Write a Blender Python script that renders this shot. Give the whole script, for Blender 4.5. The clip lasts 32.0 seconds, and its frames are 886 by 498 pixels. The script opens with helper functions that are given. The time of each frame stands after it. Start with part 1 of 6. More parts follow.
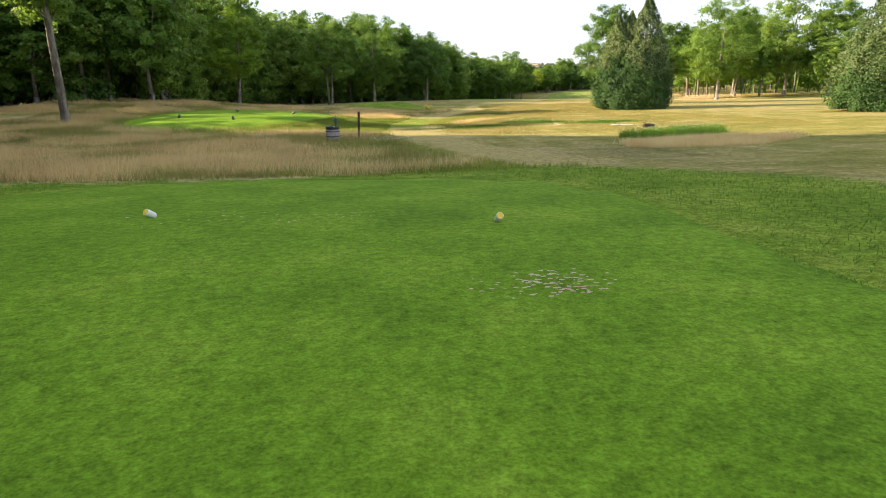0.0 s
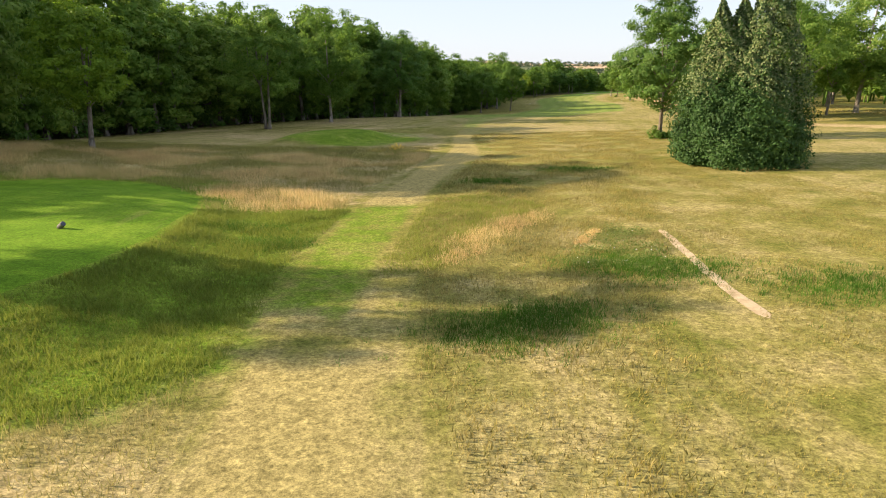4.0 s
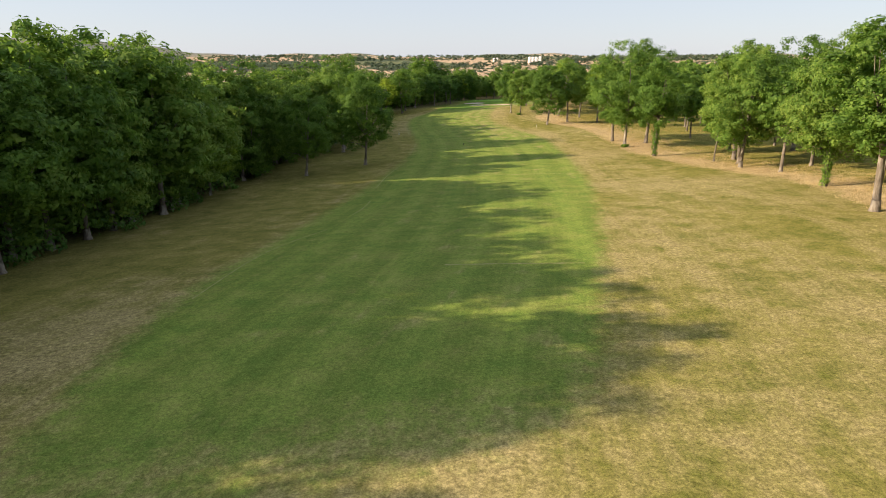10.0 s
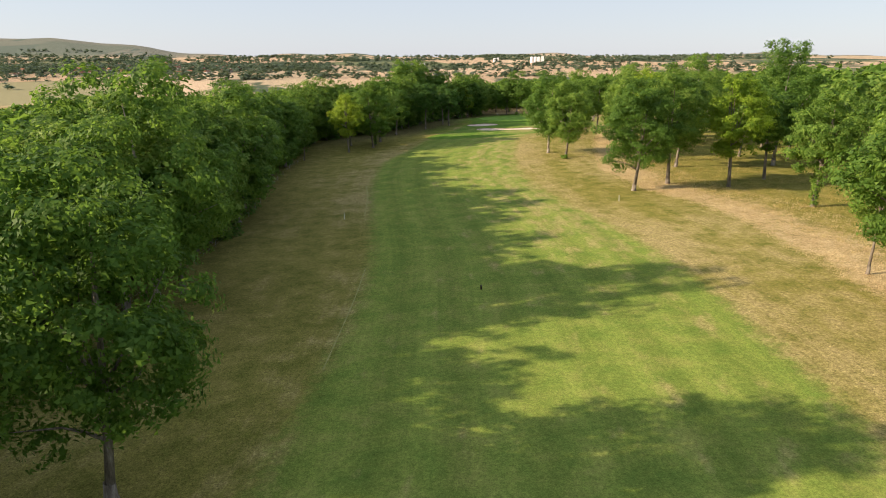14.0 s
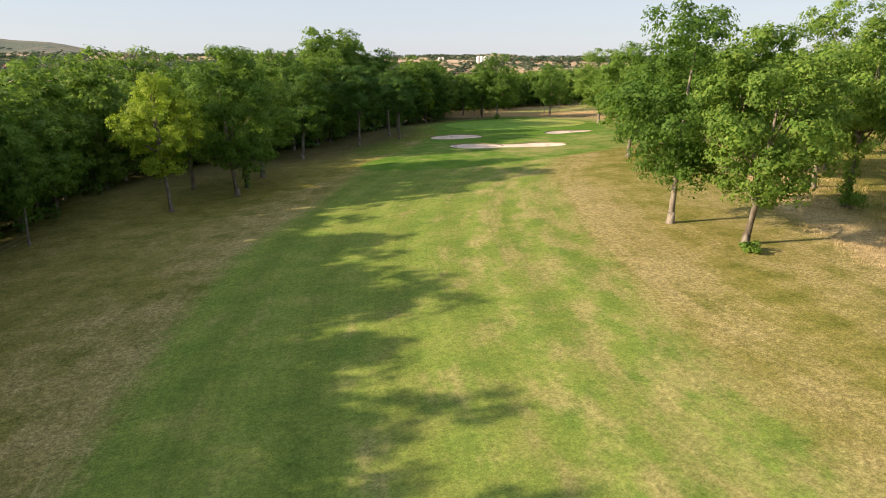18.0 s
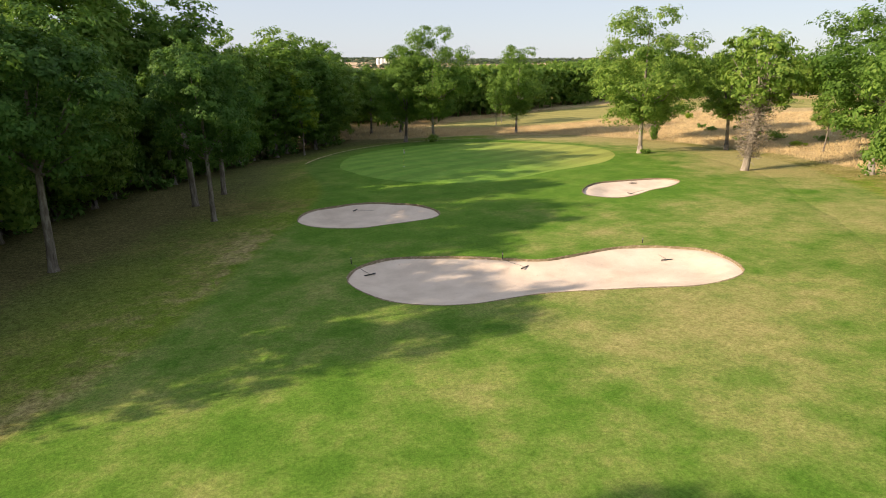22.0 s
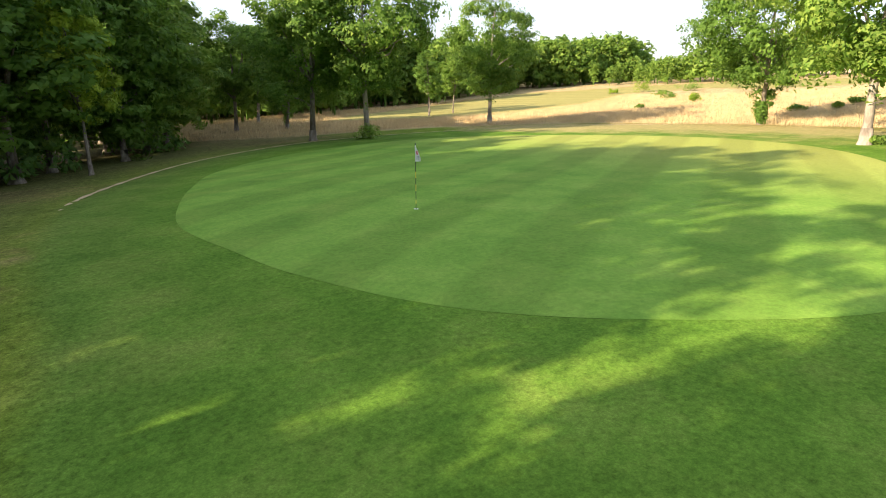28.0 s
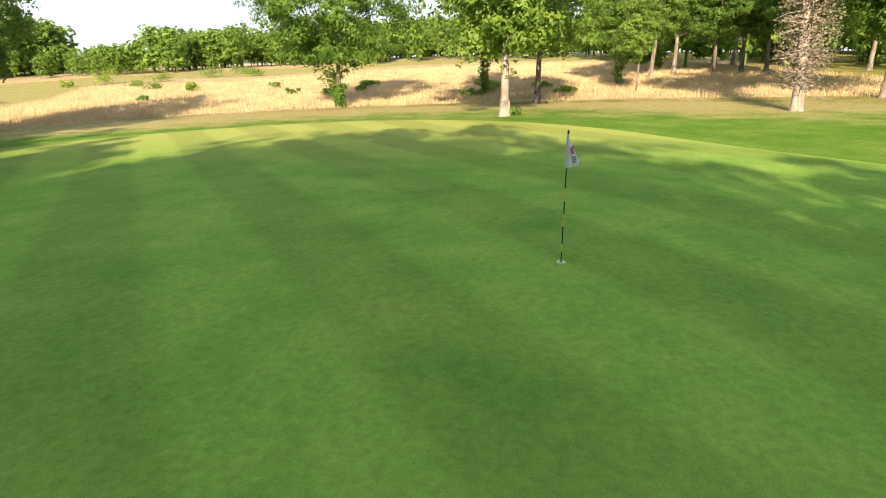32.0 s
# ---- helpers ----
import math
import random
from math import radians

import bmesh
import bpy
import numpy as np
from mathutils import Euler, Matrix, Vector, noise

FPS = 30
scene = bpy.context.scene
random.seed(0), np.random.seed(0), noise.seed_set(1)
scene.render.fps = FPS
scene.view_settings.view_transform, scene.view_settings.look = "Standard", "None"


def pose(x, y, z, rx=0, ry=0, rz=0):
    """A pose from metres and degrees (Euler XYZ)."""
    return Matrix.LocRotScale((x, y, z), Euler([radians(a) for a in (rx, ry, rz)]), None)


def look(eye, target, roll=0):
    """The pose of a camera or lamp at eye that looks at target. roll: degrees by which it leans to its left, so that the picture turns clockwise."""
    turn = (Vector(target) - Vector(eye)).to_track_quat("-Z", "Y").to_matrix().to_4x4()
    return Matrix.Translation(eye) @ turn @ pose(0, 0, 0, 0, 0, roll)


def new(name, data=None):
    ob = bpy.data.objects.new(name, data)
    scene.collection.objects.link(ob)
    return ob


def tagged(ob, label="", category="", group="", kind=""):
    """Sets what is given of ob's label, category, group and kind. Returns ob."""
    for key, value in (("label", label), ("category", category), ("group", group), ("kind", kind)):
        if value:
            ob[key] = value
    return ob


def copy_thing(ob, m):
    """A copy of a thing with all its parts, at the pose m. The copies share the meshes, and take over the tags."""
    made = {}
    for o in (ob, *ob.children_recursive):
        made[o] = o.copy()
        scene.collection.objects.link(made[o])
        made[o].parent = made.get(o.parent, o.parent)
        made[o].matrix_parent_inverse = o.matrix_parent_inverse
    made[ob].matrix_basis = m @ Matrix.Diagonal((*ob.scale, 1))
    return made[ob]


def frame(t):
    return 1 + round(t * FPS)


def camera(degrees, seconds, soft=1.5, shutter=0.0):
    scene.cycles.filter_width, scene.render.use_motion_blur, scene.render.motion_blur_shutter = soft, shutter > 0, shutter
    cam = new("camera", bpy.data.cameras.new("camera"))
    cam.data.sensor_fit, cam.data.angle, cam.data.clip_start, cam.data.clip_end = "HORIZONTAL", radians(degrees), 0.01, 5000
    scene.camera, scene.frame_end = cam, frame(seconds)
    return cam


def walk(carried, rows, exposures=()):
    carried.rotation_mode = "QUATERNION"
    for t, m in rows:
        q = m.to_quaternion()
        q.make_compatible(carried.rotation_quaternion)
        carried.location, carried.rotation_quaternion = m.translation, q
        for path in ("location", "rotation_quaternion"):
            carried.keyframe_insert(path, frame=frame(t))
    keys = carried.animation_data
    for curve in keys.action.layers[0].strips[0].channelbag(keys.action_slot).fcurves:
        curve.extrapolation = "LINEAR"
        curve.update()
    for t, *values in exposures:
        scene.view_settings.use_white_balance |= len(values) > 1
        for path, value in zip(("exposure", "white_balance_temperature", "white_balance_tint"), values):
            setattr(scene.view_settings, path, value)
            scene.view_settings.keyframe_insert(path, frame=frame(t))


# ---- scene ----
cam = camera(70.4, 32.0, soft=1.0)
METRES, EYE, TILT, LEAN, TURN = 570.0, 2.3, -2.0, -1.65, 0.0
ROWS = [
    (0.0, 0.0, 0.0, 0.0, -0.42, -14.25, 1.65),
    (0.5, 0.0001, 0.0065, 0.0008, -0.41, -14.29, 1.6),
    (1.0, 0.0001, 0.0141, 0.0017, -0.41, -14.34, 1.61),
    (1.5, 0.0002, 0.0224, 0.0026, -0.43, -14.27, 1.63),
    (2.0, 0.0004, 0.0324, 0.0035, -0.42, -14.39, 1.62),
    (2.5, 0.0006, 0.0431, 0.0043, -0.45, -14.39, 1.65),
    (4.5, 0.0017, 0.0907, 0.0078, -3.49, -14.51, 1.67),
    (5.0, 0.0024, 0.1044, 0.0088, -4.72, -14.57, 1.76),
    (5.5, 0.0034, 0.1193, 0.0099, -6.06, -14.67, 1.82),
    (6.0, 0.0048, 0.136, 0.0111, -7.62, -14.74, 1.87),
    (6.5, 0.0069, 0.1535, 0.0123, -9.1, -14.82, 1.89),
    (7.0, 0.0097, 0.1724, 0.0136, -10.19, -14.95, 1.9),
    (7.5, 0.0134, 0.1929, 0.0151, -10.96, -15.01, 1.92),
    (8.0, 0.0174, 0.2141, 0.0165, -11.81, -15.1, 2.0),
    (8.5, 0.022, 0.2357, 0.0179, -13.07, -15.25, 2.03),
    (9.0, 0.0275, 0.2582, 0.019, -14.04, -15.32, 2.04),
    (9.5, 0.0334, 0.2807, 0.0205, -14.38, -15.41, 2.09),
    (10.0, 0.0393, 0.3036, 0.0218, -14.43, -15.49, 2.09),
    (10.5, 0.0453, 0.3266, 0.0231, -14.44, -15.55, 2.15),
    (11.0, 0.0514, 0.3503, 0.0243, -14.42, -15.56, 2.21),
    (11.5, 0.0578, 0.374, 0.0252, -14.44, -15.59, 2.22),
    (12.0, 0.0646, 0.398, 0.0263, -14.42, -15.61, 2.19),
    (12.5, 0.0712, 0.4221, 0.0271, -14.48, -15.57, 2.22),
    (13.0, 0.0778, 0.4459, 0.0275, -14.5, -15.55, 2.16),
    (13.5, 0.0843, 0.4698, 0.028, -14.55, -15.52, 2.22),
    (14.0, 0.091, 0.4936, 0.0284, -14.57, -15.51, 2.18),
    (14.5, 0.0975, 0.5177, 0.0285, -14.6, -15.48, 2.13),
    (16.5, 0.1201, 0.6066, 0.0214, -15.28, -15.42, 1.97),
    (17.0, 0.1251, 0.6286, 0.0204, -16.47, -15.46, 1.97),
    (17.5, 0.1306, 0.6509, 0.0196, -18.09, -15.49, 1.95),
    (18.0, 0.136, 0.6732, 0.0187, -19.63, -15.54, 1.99),
    (18.5, 0.1417, 0.6957, 0.0179, -21.35, -15.59, 2.04),
    (19.0, 0.1481, 0.718, 0.0172, -23.35, -15.62, 2.04),
    (19.5, 0.1557, 0.7398, 0.0167, -25.03, -15.66, 2.01),
    (20.0, 0.1638, 0.7607, 0.0163, -25.78, -15.66, 1.99),
    (20.5, 0.172, 0.7806, 0.0158, -26.5, -15.64, 2.02),
    (21.0, 0.1802, 0.7991, 0.0152, -27.16, -15.61, 2.13),
    (21.5, 0.1878, 0.8162, 0.0147, -27.83, -15.58, 2.21),
    (22.0, 0.1949, 0.8313, 0.014, -28.47, -15.54, 2.23),
    (22.5, 0.2011, 0.845, 0.0128, -28.65, -15.5, 2.25),
    (23.0, 0.2065, 0.8575, 0.0115, -28.72, -15.47, 2.29),
    (23.5, 0.2112, 0.869, 0.0102, -28.75, -15.33, 2.32),
    (24.0, 0.2149, 0.8786, 0.0085, -28.84, -15.26, 2.34),
    (24.5, 0.218, 0.8879, 0.0074, -28.97, -15.19, 2.34),
    (26.5, 0.2283, 0.9187, 0.004, -34.59, -15.21, 2.49),
    (27.0, 0.2293, 0.9228, 0.0032, -36.98, -15.25, 2.53),
    (27.5, 0.2294, 0.9257, 0.0028, -39.29, -15.36, 2.5),
    (28.0, 0.2292, 0.9288, 0.0026, -41.55, -15.56, 2.5),
    (28.5, 0.2291, 0.9325, 0.0026, -44.13, -15.75, 2.46),
    (29.0, 0.2292, 0.9369, 0.0023, -47.34, -15.85, 2.46),
    (29.5, 0.2296, 0.9416, 0.0018, -53.04, -16.1, 2.45),
    (30.0, 0.2302, 0.9461, 0.0013, -59.55, -16.41, 2.44),
    (30.5, 0.231, 0.9508, 0.001, -66.73, -16.75, 2.32),
    (31.0, 0.232, 0.9552, 0.001, -74.38, -17.15, 2.16),
    (31.5, 0.2333, 0.9596, 0.0011, -82.83, -17.54, 2.0),
    (32.0, 0.2348, 0.9636, 0.0011, -92.05, -17.92, 1.73),
]
EXPOSURES = [(0.0, 1.72), (2.5, 1.48), (5.0, 1.31), (6.5, 1.2), (9.0, 1.05), (13.0, 1.02), (23.0, 1.02), (24.0, 1.46), (27.0, 1.68), (28.5, 1.74), (32.0, 1.52)]
walk(cam, [(t, pose(0, 0, EYE, TILT, LEAN, TURN) @ pose(METRES * x, METRES * y, METRES * z, 90 + pitch, roll, yaw)) for t, x, y, z, yaw, pitch, roll in ROWS], EXPOSURES)

# ---- world, sun, exposure ----
SUN_ELEV, SUN_DIR = 21.4, Vector((-1.0, 0.145, 0.0)).normalized()
world = bpy.data.worlds.new("sky")
scene.world = world
world.use_nodes = True
wn, wl = world.node_tree.nodes, world.node_tree.links
sky = wn.new("ShaderNodeTexSky")
sky.sky_type, sky.sun_disc = "NISHITA", False
sky.sun_elevation, sky.sun_rotation = radians(SUN_ELEV), math.atan2(SUN_DIR.x, SUN_DIR.y)
sky.altitude, sky.air_density, sky.dust_density, sky.ozone_density = 200, 1.0, 0.35, 1.0
haze = wn.new("ShaderNodeMix")
haze.data_type = "RGBA"
haze.inputs[0].default_value, haze.inputs[7].default_value = 0.87, (2.20, 2.36, 2.76, 1)
wl.new(sky.outputs[0], haze.inputs[6])
wl.new(haze.outputs[2], wn["Background"].inputs[0])
wn["Background"].inputs[1].default_value = 0.135
sun = new("sun", bpy.data.lights.new("sun", "SUN"))
sun.data.energy, sun.data.angle, sun.data.color = 5.0, radians(0.6), (1.0, 0.79, 0.57)
sun.matrix_world = look(SUN_DIR * 100 + Vector((0, 0, 100 * math.tan(radians(SUN_ELEV)))), (0, 0, 0))

# ---- materials ----


def mat(name, rough=0.85, spec=0.25):
    m = bpy.data.materials.new(name)
    m.use_nodes = True
    b = m.node_tree.nodes["Principled BSDF"]
    b.inputs["Roughness"].default_value = rough
    b.inputs["Specular IOR Level"].default_value = spec
    return m, m.node_tree.nodes, m.node_tree.links, b


def noise_tex(n, l, vec, scale, detail=4.0, rough=0.6, dist=0.0):
    t = n.new("ShaderNodeTexNoise")
    t.inputs["Scale"].default_value, t.inputs["Detail"].default_value = scale, detail
    t.inputs["Roughness"].default_value, t.inputs["Distortion"].default_value = rough, dist
    l.new(vec, t.inputs["Vector"])
    return t.outputs["Fac"]


def ramp(n, l, fac, stops):
    r = n.new("ShaderNodeValToRGB")
    e = r.color_ramp.elements
    while len(e) < len(stops):
        e.new(0.5)
    for s, (p, c) in zip(e, stops):
        s.position, s.color = p, (*c, 1)
    l.new(fac, r.inputs[0])
    return r.outputs[0]


def mix(n, l, fac, a, b, kind="MIX"):
    x = n.new("ShaderNodeMix")
    x.data_type, x.blend_type = "RGBA", kind
    for sock, v in ((x.inputs[0], fac), (x.inputs[6], a), (x.inputs[7], b)):
        if hasattr(v, "is_linked"):
            l.new(v, sock)
        elif isinstance(v, (int, float)):
            sock.default_value = v
        else:
            sock.default_value = (*v, 1)
    return x.outputs[2]


def step01(n, l, val, lo, hi):
    x = n.new("ShaderNodeMapRange")
    x.interpolation_type = "SMOOTHSTEP"
    x.inputs[1].default_value, x.inputs[2].default_value = lo, hi
    l.new(val, x.inputs[0])
    return x.outputs[0]


def bump(n, l, b, height, strength, dist):
    x = n.new("ShaderNodeBump")
    x.inputs["Strength"].default_value, x.inputs["Distance"].default_value = strength, dist
    l.new(height, x.inputs["Height"])
    l.new(x.outputs[0], b.inputs["Normal"])


def position(n, l, sx=1.0, sy=1.0, sz=1.0, turn=0.0):
    g = n.new("ShaderNodeNewGeometry")
    m = n.new("ShaderNodeMapping")
    m.inputs["Scale"].default_value, m.inputs["Rotation"].default_value = (sx, sy, sz), (0, 0, radians(turn))
    l.new(g.outputs["Position"], m.inputs[0])
    return m.outputs[0]


def attribute(n, name):
    a = n.new("ShaderNodeAttribute")
    a.attribute_name = name
    return a.outputs["Fac"]


def turf(name, deep, mid, pale, straw, straw_amount, stripe=0.0, turn=0.0, fine=32.0, mottle=0.6, parched=None):
    """Mown grass: two greens, straw-coloured dry patches, a fine grain and, where mown, faint stripes."""
    m, n, l, b = mat(name, 0.9, 0.04)
    p = position(n, l)
    big = noise_tex(n, l, p, 0.05, 3, 0.55)
    mid_n = noise_tex(n, l, p, 0.45, 5, 0.65)
    grain = noise_tex(n, l, p, fine, 3, 0.7)
    tuft = noise_tex(n, l, p, 7.0, 4, 0.7)
    col = ramp(n, l, mid_n, ((0.3, deep), (0.5, mid), (0.7, pale)))
    s = n.new("ShaderNodeMath")
    s.operation = "MULTIPLY_ADD"
    l.new(big, s.inputs[0])
    s.inputs[1].default_value = 0.9
    streak = noise_tex(n, l, position(n, l, 0.9, 0.09, 1, turn), 1.0, 5, 0.65)
    l.new(streak, s.inputs[2])
    col = mix(n, l, step01(n, l, s.outputs[0], 1.22 - straw_amount, 1.55 - straw_amount), col, straw)
    if parched:
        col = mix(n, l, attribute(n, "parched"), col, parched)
    if stripe:
        w = n.new("ShaderNodeTexWave")
        w.inputs["Scale"].default_value, w.inputs["Distortion"].default_value = 0.068, 0.5
        l.new(position(n, l, 1, 1, 1, turn), w.inputs[0])
        col = mix(n, l, stripe, col, ramp(n, l, w.outputs["Fac"], ((0.35, (0.35, 0.35, 0.35)), (0.65, (0.65, 0.65, 0.65)))), "OVERLAY")
    col = mix(n, l, mottle, col, ramp(n, l, tuft, ((0.3, (0.20, 0.20, 0.20)), (0.7, (0.78, 0.78, 0.76)))), "OVERLAY")
    col = mix(n, l, mottle, col, ramp(n, l, grain, ((0.25, (0.14, 0.14, 0.14)), (0.75, (0.84, 0.84, 0.80)))), "OVERLAY")
    l.new(col, b.inputs["Base Color"])
    bump(n, l, b, mix(n, l, 0.5, tuft, grain), 0.5 * mottle, 0.03)
    return m


TEE_TURF = turf("tee_turf", (0.085, 0.165, 0.012), (0.125, 0.225, 0.016), (0.180, 0.275, 0.026), (0.25, 0.25, 0.07), 0.13, 0, 0, 26.0)
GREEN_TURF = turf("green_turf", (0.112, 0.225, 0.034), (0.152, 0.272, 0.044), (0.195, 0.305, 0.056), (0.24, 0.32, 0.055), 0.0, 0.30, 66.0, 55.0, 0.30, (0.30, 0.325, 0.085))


def add(n, l, a, b, kind="ADD", clamp=False):
    x = n.new("ShaderNodeMath")
    x.operation, x.use_clamp = kind, clamp
    for sock, v in zip(x.inputs, (a, b)):
        if hasattr(v, "is_linked"):
            l.new(v, sock)
        else:
            sock.default_value = v
    return x.outputs[0]


def ground_material():
    """Rough, fairway, apron, dry tall grass, woodland floor with painted shade, far fields and hazed hills, blended by
    the masks of the sheet.
    """
    m, n, l, b = mat("ground_grass", 0.95, 0.03)
    p = position(n, l)
    a, c, d = noise_tex(n, l, p, 0.035, 4, 0.6), noise_tex(n, l, p, 0.30, 6, 0.7), noise_tex(n, l, p, 3.0, 5, 0.75)
    tuft, grain = noise_tex(n, l, p, 8.0, 4, 0.75), noise_tex(n, l, p, 26.0, 3, 0.75)
    edge = add(n, l, noise_tex(n, l, p, 0.9, 5, 0.7), -0.5)
    # streaks and stripes follow the mower along the hole
    xyz = n.new("ShaderNodeSeparateXYZ")
    l.new(p, xyz.inputs[0])
    across = attribute(n, "across")

    def along(sx, sy):
        v = n.new("ShaderNodeCombineXYZ")
        l.new(add(n, l, across, sx, "MULTIPLY"), v.inputs[0])
        l.new(add(n, l, xyz.outputs[1], sy, "MULTIPLY"), v.inputs[1])
        return v.outputs[0]

    streak = noise_tex(n, l, along(0.30, 0.045), 1.0, 5, 0.62)
    lines = noise_tex(n, l, along(1.5, 0.02), 1.0, 4, 0.6)
    patch = noise_tex(n, l, along(0.42, 0.20), 1.0, 5, 0.60)
    passes = add(n, l, add(n, l, across, 1.15, "MULTIPLY"), 0.0, "SINE")
    rings = add(n, l, add(n, l, attribute(n, "ring"), 2.1, "MULTIPLY"), 0.0, "SINE")

    def zone(name, soft=0.6):
        return step01(n, l, add(n, l, attribute(n, name), add(n, l, edge, soft, "MULTIPLY")), 0.3, 0.7)

    def tone(v, amount):
        return add(n, l, 0.5, add(n, l, v, amount, "MULTIPLY"))

    green = ramp(n, l, c, ((0.3, (0.118, 0.131, 0.026)), (0.5, (0.204, 0.190, 0.050)), (0.72, (0.300, 0.258, 0.088))))
    dry = ramp(n, l, d, ((0.22, (0.164, 0.135, 0.058)), (0.42, (0.278, 0.230, 0.104)), (0.58, (0.358, 0.297, 0.138)), (0.76, (0.49, 0.405, 0.205))))
    gold = ramp(n, l, add(n, l, add(n, l, c, 0.5, "MULTIPLY"), add(n, l, d, 0.5, "MULTIPLY")), ((0.34, (0.24, 0.185, 0.085)), (0.5, (0.40, 0.310, 0.165)), (0.64, (0.54, 0.43, 0.255))))
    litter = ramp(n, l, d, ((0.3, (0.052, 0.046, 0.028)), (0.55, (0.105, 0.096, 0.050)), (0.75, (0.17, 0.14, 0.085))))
    fair = ramp(n, l, c, ((0.3, (0.116, 0.182, 0.036)), (0.5, (0.172, 0.226, 0.048)), (0.7, (0.236, 0.260, 0.070))))
    straw = ramp(n, l, d, ((0.3, (0.25, 0.228, 0.085)), (0.7, (0.36, 0.312, 0.140))))
    apron = ramp(n, l, c, ((0.3, (0.070, 0.152, 0.018)), (0.5, (0.102, 0.192, 0.026)), (0.7, (0.155, 0.226, 0.042))))
    path = ramp(n, l, d, ((0.3, (0.250, 0.208, 0.080)), (0.5, (0.305, 0.256, 0.102)), (0.75, (0.375, 0.312, 0.132))))
    lush = ramp(n, l, c, ((0.3, (0.088, 0.152, 0.014)), (0.5, (0.140, 0.210, 0.022)), (0.7, (0.210, 0.252, 0.040))))
    thin = add(n, l, add(n, l, add(n, l, streak, 0.5, "MULTIPLY"), add(n, l, lines, 0.5, "MULTIPLY")), -0.5)
    col = mix(n, l, step01(n, l, add(n, l, add(n, l, attribute(n, "dry"), thin), add(n, l, a, c)), 1.10, 1.70), green, dry)
    col = mix(n, l, zone("lush", 0.9), col, lush)
    worn = step01(n, l, add(n, l, add(n, l, attribute(n, "worn"), add(n, l, streak, 0.45, "MULTIPLY")), add(n, l, add(n, l, patch, 1.3, "MULTIPLY"), add(n, l, c, 0.35, "MULTIPLY"))), 1.20, 1.52)
    mown_fair = mix(n, l, add(n, l, worn, 0.80, "MULTIPLY"), fair, straw)
    stripe = n.new("ShaderNodeCombineColor")
    for k in range(3):
        l.new(tone(passes, 0.035), stripe.inputs[k])
    mown_fair = mix(n, l, 1.0, mown_fair, stripe.outputs[0], "OVERLAY")
    mown_fair = mix(n, l, 0.55, mown_fair, ramp(n, l, lines, ((0.3, (0.40, 0.42, 0.40)), (0.7, (0.60, 0.58, 0.56)))), "OVERLAY")
    col = mix(n, l, zone("fair", 0.7), col, mown_fair)
    mown_apron = mix(n, l, step01(n, l, add(n, l, add(n, l, a, c), attribute(n, "worn")), 1.20, 1.85), apron, straw)
    circle = n.new("ShaderNodeCombineColor")
    for k in range(3):
        l.new(tone(rings, 0.025), circle.inputs[k])
    mown_apron = mix(n, l, step01(n, l, attribute(n, "ring"), 16.0, 6.0), mown_apron, mix(n, l, 1.0, mown_apron, circle.outputs[0], "OVERLAY"))
    col = mix(n, l, zone("apron", 0.3), col, mown_apron)
    col = mix(n, l, zone("path", 0.4), col, path)
    col = mix(n, l, zone("gold", 0.9), col, gold)
    # brown leaf litter and thatch, with the wood's shade painted in
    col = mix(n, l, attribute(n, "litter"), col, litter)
    # fields, hedges and woods of the plain
    v = n.new("ShaderNodeTexVoronoi")
    v.inputs["Scale"].default_value = 1.0
    l.new(position(n, l, 0.0030, 0.0012, 0.0, 12), v.inputs["Vector"])
    sep = n.new("ShaderNodeSeparateColor")
    l.new(v.outputs["Color"], sep.inputs[0])
    fields = ramp(n, l, sep.outputs[0], ((0.0, (0.44, 0.32, 0.21)), (0.45, (0.50, 0.38, 0.26)), (0.60, (0.28, 0.26, 0.15)), (0.74, (0.14, 0.16, 0.085)), (0.9, (0.54, 0.415, 0.29))))
    fields = mix(n, l, step01(n, l, noise_tex(n, l, position(n, l, 0.0035, 0.0011, 0), 1.0, 4, 0.6), 0.54, 0.57), fields, (0.085, 0.110, 0.070))
    # pale grey-green paints aerial haze over far hills and the village belt
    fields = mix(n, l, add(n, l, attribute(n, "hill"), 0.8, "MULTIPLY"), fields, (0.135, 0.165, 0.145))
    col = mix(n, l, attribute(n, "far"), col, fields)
    near = mix(n, l, add(n, l, 0.5, add(n, l, attribute(n, "apron"), 0.28, "MULTIPLY"), "SUBTRACT"), col, ramp(n, l, d, ((0.30, (0.22, 0.23, 0.22)), (0.5, (0.5, 0.5, 0.5)), (0.70, (0.78, 0.77, 0.74)))), "OVERLAY")
    calm = add(n, l, 0.7, add(n, l, add(n, l, attribute(n, "apron"), attribute(n, "fair"), "MAXIMUM"), 0.26, "MULTIPLY"), "SUBTRACT")
    near = mix(n, l, calm, near, ramp(n, l, tuft, ((0.30, (0.12, 0.12, 0.12)), (0.5, (0.5, 0.5, 0.5)), (0.70, (0.86, 0.85, 0.82)))), "OVERLAY")
    near = mix(n, l, calm, near, ramp(n, l, grain, ((0.25, (0.18, 0.18, 0.18)), (0.75, (0.80, 0.80, 0.76)))), "OVERLAY")
    l.new(near, b.inputs["Base Color"])
    bump(n, l, b, mix(n, l, 0.7, d, tuft), 0.45, 0.07)
    return m


GROUND = ground_material()


